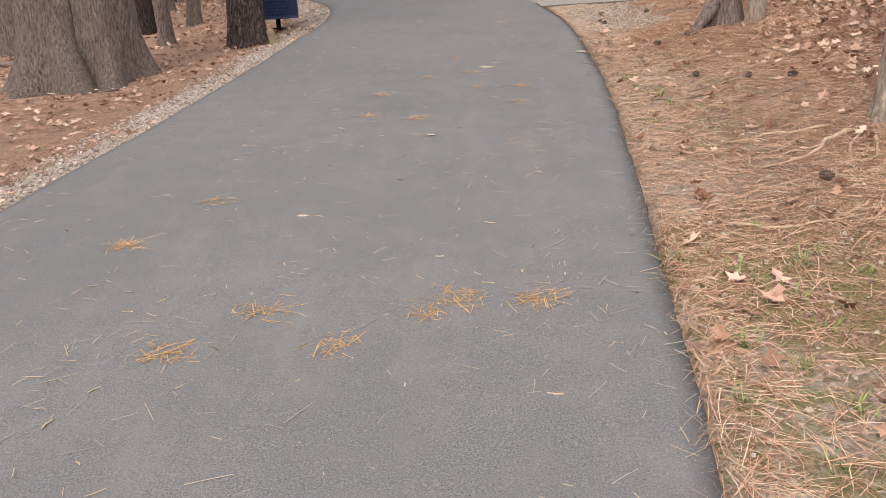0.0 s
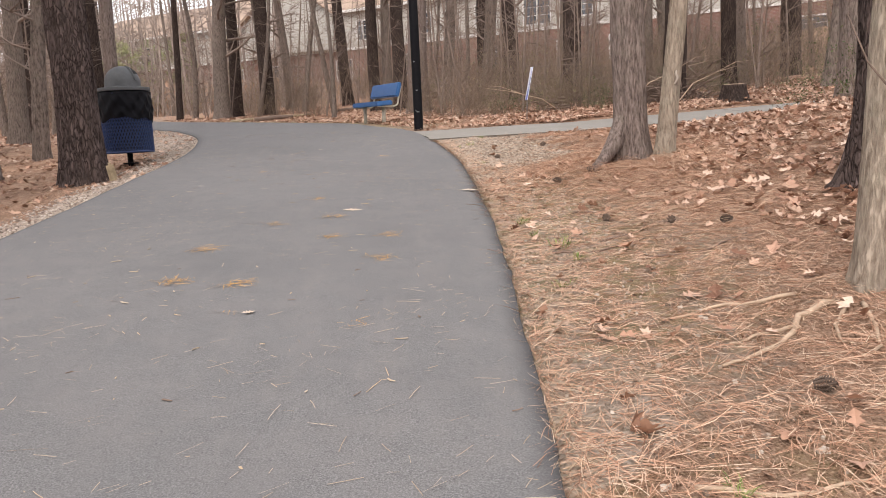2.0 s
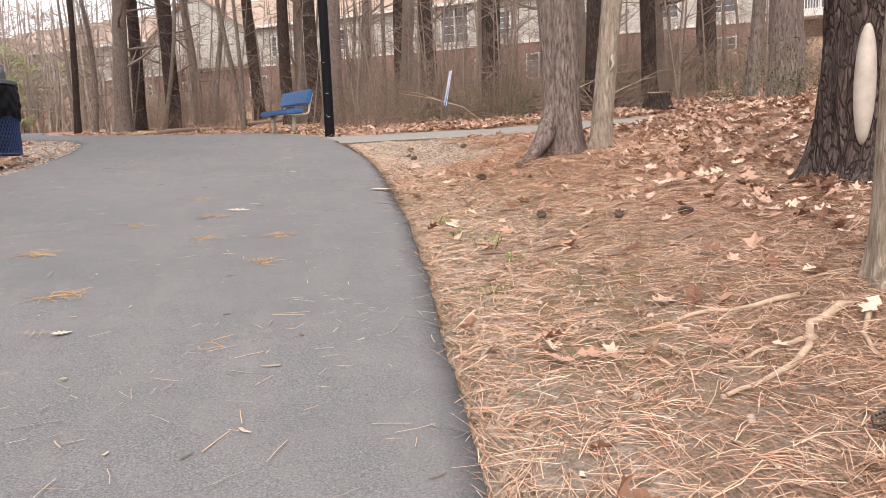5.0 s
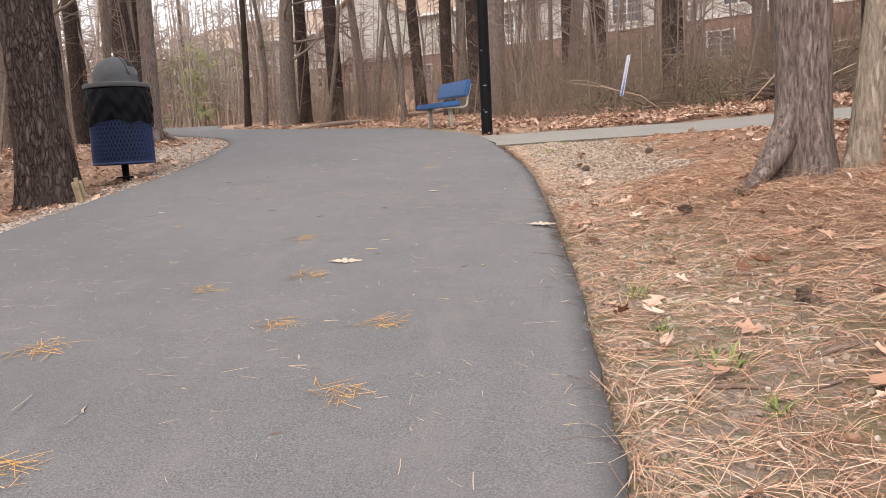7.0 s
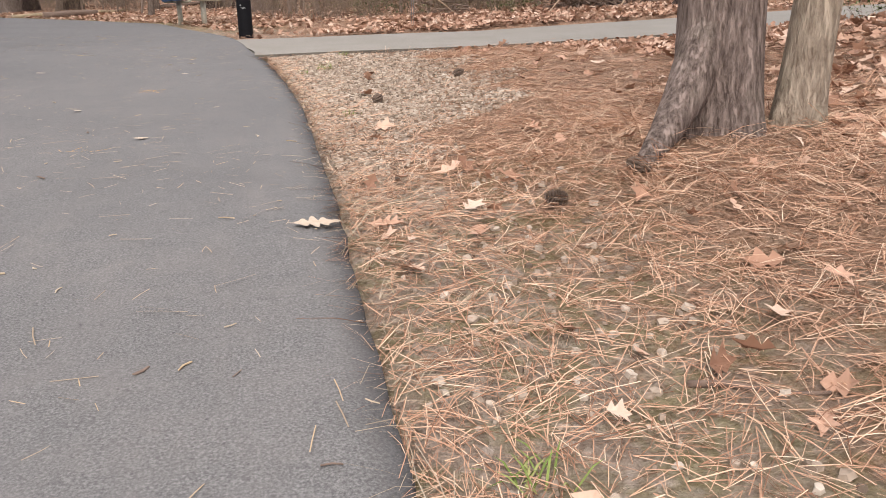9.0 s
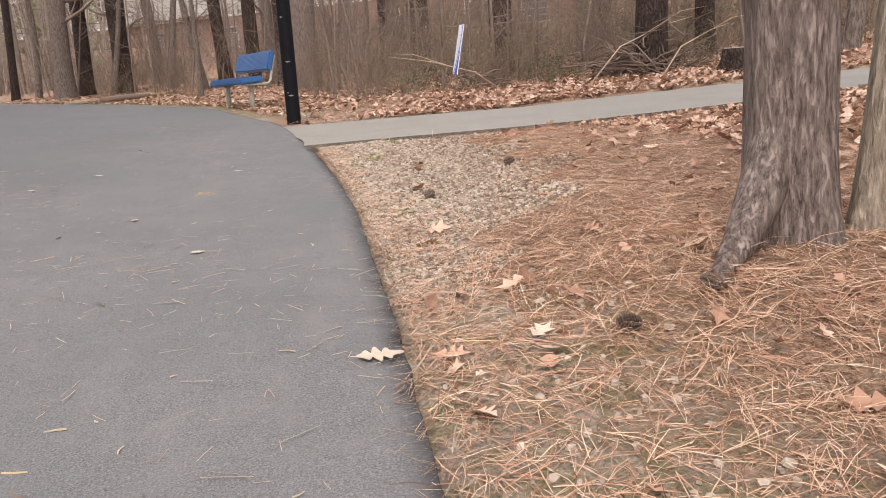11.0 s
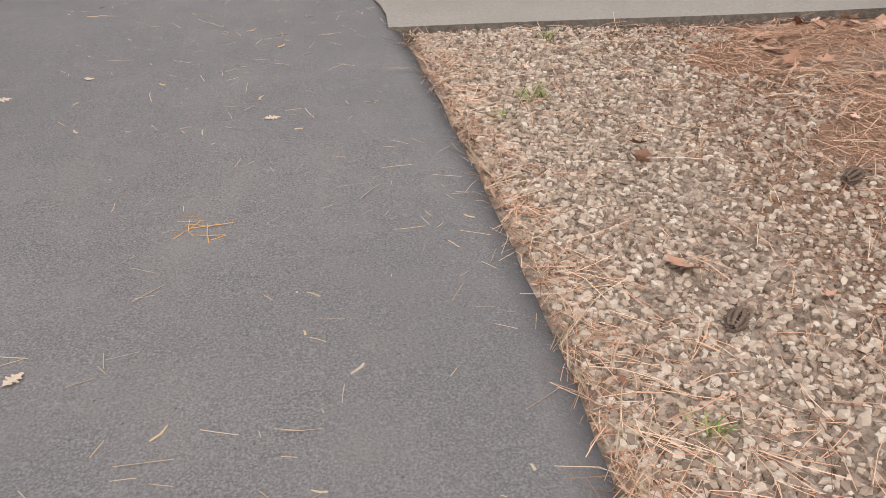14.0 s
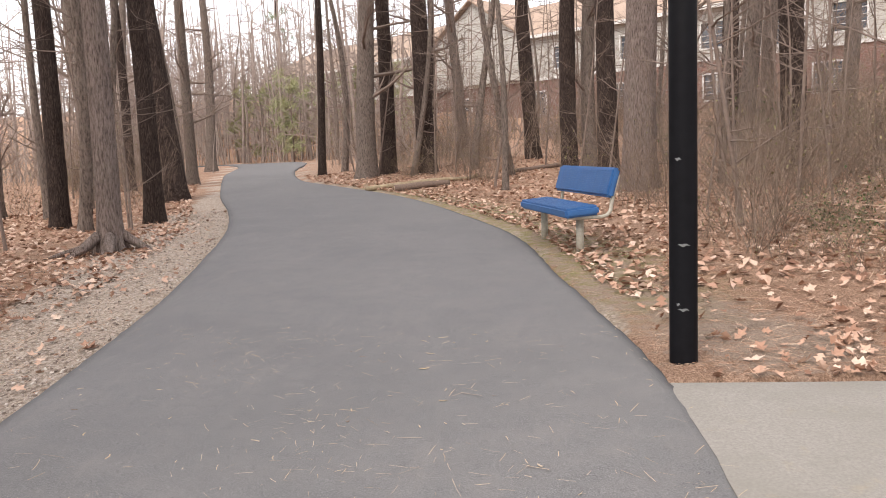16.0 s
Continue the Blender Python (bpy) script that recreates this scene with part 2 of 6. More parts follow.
M_FAROAK = make_bark("grey_brown_bark", (0.075, 0.056, 0.047), (0.19, 0.148, 0.126), (0.3, 0.245, 0.212), False, 0.03, 0.12)
M_TWIG = plain("twig_bark", (0.215, 0.162, 0.135), 0.9, vary=0.35, scale=6)
# bark of the far woods, its colour lightened to paint in the haze of distance
M_HAZED_WOOD = plain("haze_paled_bark", (0.34, 0.275, 0.24), 0.95, vary=0.3, scale=3, spec=0.1)
M_BRUSH = per_piece("dry_brush", [(0.0, (0.13, 0.092, 0.07)), (0.5, (0.25, 0.185, 0.145)), (1.0, (0.4, 0.31, 0.24))])
M_STRAW = per_piece("pine_straw", [(0.0, (0.16, 0.08, 0.05)), (0.25, (0.44, 0.24, 0.155)), (0.6, (0.66, 0.405, 0.275)), (0.85, (0.76, 0.53, 0.38)), (1.0, (0.82, 0.66, 0.5))])
M_STRAW_PALE = per_piece("bleached_straw", [(0.0, (0.3, 0.23, 0.16)), (0.5, (0.46, 0.385, 0.3)), (1.0, (0.5, 0.36, 0.21))])
M_STRAW_GOLD = per_piece("golden_straw", [(0.0, (0.45, 0.23, 0.06)), (0.5, (0.6, 0.33, 0.1)), (1.0, (0.62, 0.42, 0.2))])
LEAF_STOPS = [(0.0, (0.17, 0.085, 0.055)), (0.3, (0.4, 0.23, 0.155)), (0.6, (0.56, 0.36, 0.262)), (0.85, (0.66, 0.475, 0.365)), (1.0, (0.71, 0.55, 0.44))]
M_LEAF = per_piece("dead_leaf", LEAF_STOPS, 0.7, 0.25)
M_LEAF_OBJ = per_piece("dead_leaf_single", LEAF_STOPS[1:], 0.7, 0.25, island=False)
M_LEAF_WHITE = plain("bleached_leaf", (0.5, 0.4, 0.31), 0.7, vary=0.2)
M_STONE = per_piece("gravel_stone", [(0.0, (0.15, 0.112, 0.085)), (0.3, (0.32, 0.25, 0.195)), (0.7, (0.46, 0.375, 0.3)), (1.0, (0.58, 0.51, 0.43))], 0.85, 0.25, scale=70)
M_STONE_TAN = per_piece("tan_gravel_stone", [(0.0, (0.16, 0.12, 0.1)), (0.3, (0.34, 0.275, 0.23)), (0.7, (0.5, 0.42, 0.36)), (1.0, (0.64, 0.57, 0.5))], 0.85, 0.25, scale=70)
M_YOUNG = per_piece("yellow_green_foliage", [(0.0, (0.26, 0.26, 0.13)), (0.6, (0.36, 0.37, 0.2)), (1.0, (0.45, 0.44, 0.27))])
M_GRASS = per_piece("young_grass", [(0.0, (0.12, 0.165, 0.045)), (0.6, (0.2, 0.26, 0.075)), (1.0, (0.36, 0.35, 0.15))])
M_GREEN = per_piece("evergreen_leaf", [(0.0, (0.05, 0.075, 0.03)), (0.6, (0.1, 0.13, 0.05)), (1.0, (0.2, 0.2, 0.09))])
M_OLIVE = per_piece("olive_leaf", [(0.0, (0.16, 0.13, 0.06)), (0.6, (0.27, 0.25, 0.12)), (1.0, (0.36, 0.27, 0.16))])
M_NEEDLES = per_piece("pine_foliage", [(0.0, (0.075, 0.11, 0.045)), (0.6, (0.14, 0.18, 0.08)), (1.0, (0.24, 0.26, 0.13))])
M_ROOT = plain("bare_root", (0.42, 0.31, 0.22), 0.85, vary=0.25)
M_STICK = plain("fallen_stick", (0.17, 0.12, 0.095), 0.9, vary=0.35)
M_CONE = plain("pine_cone_scale", (0.12, 0.085, 0.065), 0.8, vary=0.4, scale=60)
M_CONCRETE = make_concrete()
M_BLACK = plain("black_paint", (0.005, 0.005, 0.0065), 0.6, vary=0.3, scale=14, spec=0.12)
M_SCUFF = plain("scuffed_metal", (0.2, 0.205, 0.21), 0.5, 0.3)
M_BLUE = plain("blue_vinyl_coating", (0.028, 0.112, 0.29), 0.45, vary=0.2, scale=12, spec=0.45)
M_NAVY = plain("dark_blue_vinyl_coating", (0.014, 0.032, 0.105), 0.5, vary=0.25, scale=12, spec=0.45)
M_INSIDE = plain("dark_liner_inside", (0.01, 0.011, 0.018), 0.6)
M_CREAM = plain("cream_painted_steel", (0.42, 0.39, 0.32), 0.55, vary=0.2)
M_DOME = plain("grey_plastic", (0.085, 0.088, 0.092), 0.5, vary=0.15, scale=20)
M_DARK = plain("dark_opening", (0.008, 0.008, 0.009), 0.8)
M_BAG = plain("black_plastic_bag", (0.005, 0.005, 0.007), 0.5, vary=0.3, spec=0.1, bumpy=0.08, scale=18)
M_STUMP = plain("weathered_cut_wood", (0.33, 0.23, 0.16), 0.85, vary=0.3)
M_SCAR = plain("bare_pale_wood", (0.43, 0.375, 0.32), 0.8, vary=0.2, scale=12)
M_LOG = plain("dead_log_wood", (0.33, 0.26, 0.17), 0.9, vary=0.4, scale=9)
M_SIGNW = plain("white_sign_plastic", (0.72, 0.74, 0.82), 0.5, vary=0.04)
M_SIGNB = plain("blue_sign_print", (0.04, 0.1, 0.5), 0.5, vary=0.08)


# ---- mesh helpers ----
def mesh_of(name, verts, faces, mat, smooth=True):
    me = bpy.data.meshes.new(name)
    me.from_pydata([tuple(v) for v in verts], [], faces)
    if smooth:
        me.polygons.foreach_set("use_smooth", [True] * len(me.polygons))
    me.materials.append(mat)
    me.update()
    return me


def part_mesh(name, me, parent, label="", m=None):
    ob = new(name, me)
    ob.parent = parent
    if m is not None:
        ob.matrix_local = m
    if label:
        ob["label"] = label
    return ob


def part(name, bm, mat, parent, label="", smooth=False, m=None):
    me = bpy.data.meshes.new(name)
    bmesh.ops.recalc_face_normals(bm, faces=bm.faces[:])
    bm.to_mesh(me)
    bm.free()
    if smooth:
        me.polygons.foreach_set("use_smooth", [True] * len(me.polygons))
    me.materials.append(mat)
    return part_mesh(name, me, parent, label, m)


def thing(name, x, y, z, label, category, rz=0.0, group="", kind="", m=None):
    ob = new(name)
    ob.empty_display_size = 0.1
    ob.matrix_basis = m if m is not None else pose(x, y, z, 0, 0, rz)
    return tagged(ob, label, category, group, kind)


def box(bm, x0, y0, z0, x1, y1, z1, bevel=0.0, m=None):
    g = bmesh.ops.create_cube(bm, size=1.0)
    bmesh.ops.scale(bm, vec=(x1 - x0, y1 - y0, z1 - z0), verts=g["verts"])
    bmesh.ops.translate(bm, vec=((x0 + x1) / 2, (y0 + y1) / 2, (z0 + z1) / 2), verts=g["verts"])
    if bevel:
        es = list({e for v in g["verts"] for e in v.link_edges})
        r = bmesh.ops.bevel(bm, geom=es, offset=bevel, segments=2, affect="EDGES")
    if m is not None:
        bmesh.ops.transform(bm, matrix=m, verts=bm.verts[:])
    return bm


def tube(verts, faces, pts, radii, sides, cap=True):
    """Appends a tube along pts."""
    pts = [Vector(p) for p in pts]
    start = len(verts)
    ref = Vector((0, 0, 1)) if abs((pts[-1] - pts[0]).normalized().z) < 0.8 else Vector((1, 0, 0))
    for i, p in enumerate(pts):
        d = (pts[min(i + 1, len(pts) - 1)] - pts[max(i - 1, 0)]).normalized()
        u = d.cross(ref).normalized()
        w = d.cross(u)
        for k in range(sides):
            a = 2 * math.pi * k / sides
            verts.append(p + (u * math.cos(a) + w * math.sin(a)) * radii[i])
    for i in range(len(pts) - 1):
        for k in range(sides):
            a, b = start + i * sides + k, start + i * sides + (k + 1) % sides
            faces.append((a, a + sides, b + sides, b))
    if cap:
        faces.append(tuple(start + k for k in range(sides)))
        faces.append(tuple(start + (len(pts) - 1) * sides + k for k in reversed(range(sides))))


def lathe(bm, profile, seg=32, cap_top=False, cap_bottom=False):
    rings = []
    for r, z in profile:
        rings.append([bm.verts.new((r * math.cos(2 * math.pi * k / seg), r * math.sin(2 * math.pi * k / seg), z)) for k in range(seg)])
    for a, b in zip(rings, rings[1:]):
        for k in range(seg):
            bm.faces.new((a[k], a[(k + 1) % seg], b[(k + 1) % seg], b[k]))
    if cap_top:
        bm.faces.new(rings[-1])
    if cap_bottom:
        bm.faces.new(rings[0][::-1])
    return bm


# ---- the lie of the land ----
LEFT = [(-3.6, -60), (-3.2, -20), (-2.55, -4), (-2.38, 1), (-2.21, 4), (-2.05, 5.5), (-1.94, 7.7), (-1.86, 9.5), (-1.78, 11.9), (-1.88, 13.6), (-2.35, 16), (-3.05, 18.4),
        (-4.3, 22), (-5.8, 25.4), (-8.3, 30.4), (-12.4, 39.5), (-17.5, 51.5), (-25.5, 58), (-56, 70), (-170, 100), (-300, 125)]
RIGHT = [(0.0, -60), (0.4, -20), (0.85, -3), (0.98, 0.5), (1.13, 1.6), (1.31, 3.2), (1.49, 4.9), (1.63, 6.4), (1.72, 7.8), (1.79, 9.5), (1.79, 11.2), (1.7, 12.8), (1.53, 14.6), (1.31, 15.8),
         (0.89, 17.7), (0.2, 20.9), (-1.0, 24.1), (-2.7, 27.8), (-5.4, 31.9), (-7.6, 35), (-10.4, 42), (-13.6, 52), (-19, 57.5), (-45, 70), (-155, 100), (-285, 125)]
PROFILE = [(-60, -4.2), (-3, -0.21), (6, 0.42), (12, 0.845), (13.2, 0.932), (14, 0.98), (15, 1.025), (17, 1.075), (20, 1.135), (25, 1.20), (30, 1.30), (35, 1.43), (44, 1.66), (49, 1.80), (53, 1.84), (58, 1.74), (66, 1.4), (90, 1.1), (140, 1.6), (600, 5)]


def spline(pts, step):
    """Catmull-Rom through pts as (value, y), sampled on y."""
    ys, vs = [], []
    n = len(pts)
    for i in range(n - 1):
        p0, p1, p2, p3 = pts[max(i - 1, 0)], pts[i], pts[i + 1], pts[min(i + 2, n - 1)]
        span = p2[1] - p1[1]
        m1 = (p2[0] - p0[0]) / (p2[1] - p0[1]) * span
        m2 = (p3[0] - p1[0]) / (p3[1] - p1[1]) * span
        k = max(2, int(span / step))
        for j in range(k):
            t = j / k
            h = (2 * t**3 - 3 * t**2 + 1) * p1[0] + (t**3 - 2 * t**2 + t) * m1 + (-2 * t**3 + 3 * t**2) * p2[0] + (t**3 - t**2) * m2
            vs.append(h)
            ys.append(p1[1] + t * span)
    vs.append(pts[-1][0])
    ys.append(pts[-1][1])
    return np.array(ys), np.array(vs)


LY, LX = spline(LEFT, 0.2)
RY, RX = spline(RIGHT, 0.2)
QY, QZ = spline([(z, y) for y, z in PROFILE], 0.5)


def left_edge(y):
    return np.interp(y, LY, LX)


def right_edge(y):
    return np.interp(y, RY, RX)


def profile(y):
    return np.interp(y, QY, QZ)


def smooth(a, b, v):
    t = np.clip((v - a) / (b - a), 0, 1)
    return t * t * (3 - 2 * t)


def wobble(x, y, f, seed=0.0):
    """A cheap smooth noise for arrays, about -1 to 1."""
    return (np.sin(x * f * 1.3 + 1.7 * np.sin(y * f * 0.9 + seed) + seed) + np.sin(y * f * 1.1 + 1.3 * np.sin(x * f * 1.7 + 2.1 + seed)) + np.sin((x + y) * f * 0.7 + seed * 1.9)) / 3


def land(x, y):
    """Height of the bare ground, which lies a little under the asphalt along its edges."""
    x, y = np.asarray(x, float), np.asarray(y, float)
    z = profile(y)
    s = np.maximum(x - right_edge(y), 0)
    q = np.maximum(left_edge(y) - x, 0)
    south = 1 - smooth(10.0, 12.6, y)
    bank = 0.135 * np.maximum(s - 0.55, 0) * (1 - 0.35 * smooth(6, 14, s))
    north = 0.03 * s + 0.0018 * np.minimum(s, 40) ** 2
    z = z + south * bank + (1 - south) * north
    z = z + 0.13 * np.exp(-((x - 3.1) ** 2 + (y - 8.5) ** 2) / 0.7) * (s > 0)
    z = z - (1 - smooth(14, 18, y)) * (0.15 * (1 - np.exp(-q / 0.8)) + 0.035 * np.minimum(q, 8)) - smooth(14, 18, y) * 0.012 * np.minimum(q, 25)
    off = np.maximum(s, q)
    rough = smooth(0.15, 1.2, off)
    z = z - 0.03 - 0.05 * (off <= 0) + 0.018 * rough * wobble(x, y, 5.0) + 0.035 * rough * wobble(x, y, 1.4, 3.0) + 0.12 * smooth(3, 12, off) * wobble(x, y, 0.45, 1.0)
    on_walk = (x > 1.3) & (x < 26) & (y > walk_near(x) - 0.02) & (y < walk_far(x) + 0.02)
    near = walk_near(x) - y
    z = np.where((near > 0) & (near < 0.7) & (x > 1.75) & (x < 26), np.minimum(z, walk_top(x, y) - (0.02 + 0.035 * smooth(1.9, 3.0, x)) * (1 - smooth(0.25, 0.7, near)) + 0.5 * smooth(0.3, 0.7, near)), z)
    return np.where(on_walk, np.minimum(z, walk_top(x, y) - 0.11), np.where((np.abs(y - walk_far(x)) < 0.6) & (x > 1.6) & (x < 26), np.minimum(z, walk_top(x, y) + 0.012), z))


def walk_near(x):
    return 13.02 + 0.012 * (x - 1.6) + 0.012 * np.maximum(x - 5, 0) ** 2


def walk_far(x):
    return walk_near(x) + 1.88


def walk_top(x, y):
    return 0.932 + 0.045 * (y - walk_near(x)) + 0.04 * np.maximum(x - 4.2, 0) + 0.015 * (np.minimum(x, 4.2) - 1.6)


def ground_z(x, y):
    return float(land(x, y))


def path_z(x, y):
    return float(profile(y))


def axis(core0, core1, step, far0, far1):
    a = list(np.arange(core0, core1, step))
    v, d = a[-1], step
    while v < far1:
        d *= 1.13
        v += d
        a.append(v)
    v, d = a[0], step
    while v > far0:
        d *= 1.13
        v -= d
        a.insert(0, v)
    return np.array(a)


def build_ground():
    xs = axis(-7, 9, 0.085, -420, 420)
    ys = axis(-1, 24, 0.085, -300, 600)
    X, Y = np.meshgrid(xs, ys)
    Z = land(X, Y)
    nx, ny = len(xs), len(ys)
    verts = np.stack([X.ravel(), Y.ravel(), Z.ravel()], 1)
    i = np.arange((nx - 1) * (ny - 1))
    a = i // (nx - 1) * nx + i % (nx - 1)
    faces = np.stack([a, a + 1, a + nx + 1, a + nx], 1)
    me = mesh_of("ground", verts.tolist(), faces.tolist(), M_GROUND)
    ob = tagged(new("ground", me), "forest floor of rusty pine straw, dead leaves and gravel verges", "ground", kind="structure")
    s, q = X - right_edge(Y), left_edge(Y) - X
    wv = 0.25 * wobble(X, Y, 2.3, 5)
    left_w = 0.62 + 1.3 * smooth(13, 18, Y) * (1 - smooth(24, 30, Y))
    gl = (q > -0.2) * (1 - smooth(left_w * 0.6, left_w, q + wv * 0.6))
    right_w = 0.12 + 1.35 * smooth(8.6, 11.2, Y) * (1 - smooth(13, 13.6, Y)) + 0.5 * smooth(5.4, 6.6, Y) * (1 - smooth(8.2, 9.5, Y)) + 0.5 * smooth(3, 4.5, Y) * (1 - smooth(8, 9.5, Y)) + 1.1 * (1 - smooth(1.5, 3.0, Y)) + 0.6 * smooth(26, 32, Y)
    gr = (s > -0.2) * (1 - smooth(right_w * 0.3, right_w * 1.15, s + wv))
    gravel = np.clip(np.maximum(gl * 0.8, gr * 0.62), 0, 1)
    soil = np.clip((s > -0.1) * (1 - smooth(0.8, 2.4, s + 2 * wv)) * smooth(3.0, 4, Y) * (1 - smooth(8, 9.5, Y)) * 0.55 + 0.7 * np.exp(-((X - 2.2) ** 2 + (Y - 15.6) ** 2) / 0.8)
                   + 0.75 * np.exp(-((X - 4.2) ** 2 / 1.6 + (Y - 12.2) ** 2 / 0.16)) + (s > 0) * (1 - smooth(0.6, 1.8, s + wv)) * smooth(15.4, 17, Y) * 0.6, 0, 1)
    moss = np.clip((s > -0.1) * (1 - smooth(0.5, 1.5, s + wv)) * (0.9 * (1 - smooth(2.6, 4.0, Y)) + 0.6 * smooth(3.5, 5, Y) * (1 - smooth(8, 9.5, Y)) + 0.95 * smooth(15.5, 18, Y) * (1 - smooth(28, 36, Y))), 0, 1)
    leafy = np.clip(smooth(1.5, 3.5, s) * (0.35 + 0.65 * smooth(14.6, 15.4, Y)) + 0.7 * smooth(0.6, 2.0, q), 0, 1)
    for name, v in (("gravel", gravel), ("soil", soil), ("moss", moss), ("leafy", leafy)):
        at = me.attributes.new(name, "FLOAT", "POINT")
        at.data.foreach_set("value", np.ascontiguousarray(v.ravel(), dtype=np.float32))
    return ob


def build_path():
    ys = np.concatenate([np.arange(-58, -2, 1.0), np.arange(-2, 26, 0.1), np.arange(26, 122, 0.6)])
    us = np.array([0, 0.004, 0.012, 0.025, 0.05, 0.1, 0.2, 0.35, 0.5, 0.65, 0.8, 0.9, 0.95, 0.975, 0.988, 0.996, 1.0])
    verts, edge = [], []
    for y in ys:
        l = left_edge(y) + 0.02 * noise.noise((y * 1.1, 3, 0)) + 0.012 * noise.noise((y * 6, 7, 0))
        r = right_edge(y) + 0.02 * noise.noise((y * 0.9, 13, 0)) + 0.012 * noise.noise((y * 5, 17, 0)) + 0.008 * noise.noise((y * 15, 19, 0))
        verts.append((l - 0.015, y, profile(y) - 0.11))
        edge.append(0.5)
        for u in us:
            drop = 0.022 * (1 - smooth(0, 0.03, min(u, 1 - u)))
            verts.append((l + (r - l) * u, y, profile(y) + 0.006 - drop + 0.004 * math.sin(y * 1.3 + u * 7)))
            edge.append(float(0.9 * smooth(0.978, 1.0, u) + 0.5 * (1 - smooth(0.0, 0.03, u))))
        verts.append((r + 0.02, y, profile(y) - 0.11))
        edge.append(1.0)
    n = len(us) + 2
    faces = [(i * n + k, i * n + k + 1, (i + 1) * n + k + 1, (i + 1) * n + k) for i in range(len(ys) - 1) for k in range(n - 1)]
    me = mesh_of("asphalt_path", verts, faces, M_ASPHALT)
    at = me.attributes.new("edge", "FLOAT", "POINT")
    at.data.foreach_set("value", np.array(edge, dtype=np.float32))
    return tagged(new("path", me), "grey asphalt greenway path with a dark worn edge", "path", kind="structure")


def build_walk():
    walk_ob = thing("pavement", 0, 0, 0, "pale concrete side walk of broad slabs joining the asphalt", "pavement", kind="structure")
    cuts = [None, 6.9, 8.9, 11.2, 13.6, 16, 18.4, 20.8]
    for i in range(len(cuts) - 1):
        x1 = cuts[i + 1] - 0.006
        n = 14
        verts, faces = [], []
        rows = 10
        for r in range(rows + 1):
            f = r / rows
            for k in range(n + 1):
                if i == 0:
                    yy = 13.02 + 1.88 * f
                    x0 = float(right_edge(yy)) - 0.05 + 0.008 * math.sin(yy * 9) + 0.01 * math.sin(yy * 23) + 0.006 * math.sin(yy * 61)
                else:
                    x0 = cuts[i] + 0.006
                x = x0 + (x1 - x0) * k / n
                y = walk_near(x) + 1.88 * f
                edge = 0.012 if r in (0, rows) or (k == n) or (k == 0 and i) else 0.0
                verts.append((x, y, walk_top(x, y) - edge + 0.002 * math.sin(x * 3 + y * 2)))
        m = len(verts)
        verts += [(x, y + (-0.004 if y < walk_near(x) + 0.5 else 0.004), z - 0.16) for x, y, z in verts]
        w = n + 1
        for r in range(rows):
            for k in range(n):
                a = r * w + k
                faces.append((a, a + 1, a + w + 1, a + w))
        for k in range(n):
            faces.append((m + k, m + k + 1, k + 1, k))
            a = rows * w + k
            faces.append((a, a + 1, m + a + 1, m + a))
        for r in range(rows):
            a = r * w
            faces.append((a, a + w, m + a + w, m + a))
            b = r * w + n
            faces.append((m + b, m + b + w, b + w, b))
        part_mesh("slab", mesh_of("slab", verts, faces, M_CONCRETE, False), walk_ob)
    return walk_ob


build_ground()
build_path()
build_walk()


# ---- trees ----
def trunk_mesh(name, mat, height, r0, r1, seed, sides=20, rings=60, flare=0.6, flare_h=0.35, lean=(0, 0), bow=0.15, rough=0.04, lobes=5, plates=0.0, sink=0.25):
    rnd = random.Random(seed)
    ph = [rnd.uniform(0, 6.28) for _ in range(6)]
    verts, faces = [], []
    for i in range(rings + 1):
        f = (i / rings) ** 1.7
        z = -sink + (height + sink) * f
        zz = max(z, 0)
        cx = lean[0] * zz + bow * math.sin(zz * 0.35 + ph[0]) - bow * math.sin(ph[0])
        cy = lean[1] * zz + bow * math.sin(zz * 0.3 + ph[1]) - bow * math.sin(ph[1])
        r = r0 + (r1 - r0) * (zz / height) ** 0.9
        fl = flare * math.exp(-zz / flare_h) + (0.25 * flare if z < 0 else 0)
        for k in range(sides):
            a = 2 * math.pi * k / sides
            lobe = 0.5 + 0.5 * math.sin(a * lobes + ph[2] + 0.6 * math.sin(a * 2 + ph[3]))
            n = noise.noise((math.cos(a) * 2.2 + seed, math.sin(a) * 2.2, zz * 1.3))
            n2 = noise.noise((math.cos(a) * 7 + seed, math.sin(a) * 7, zz * (2.2 if plates else 0.9)))
            rr = r * (1 + fl * (0.25 + 0.95 * lobe ** 1.5) + rough * n + (plates + rough * 0.6) * n2)
            verts.append((cx + rr * math.cos(a), cy + rr * math.sin(a), z))
    for i in range(rings):
        for k in range(sides):
            a, b = i * sides + k, i * sides + (k + 1) % sides
            faces.append((a, b, b + sides, a + sides))
    faces.append(tuple(rings * sides + k for k in range(sides)))
    return mesh_of(name, verts, faces, mat)


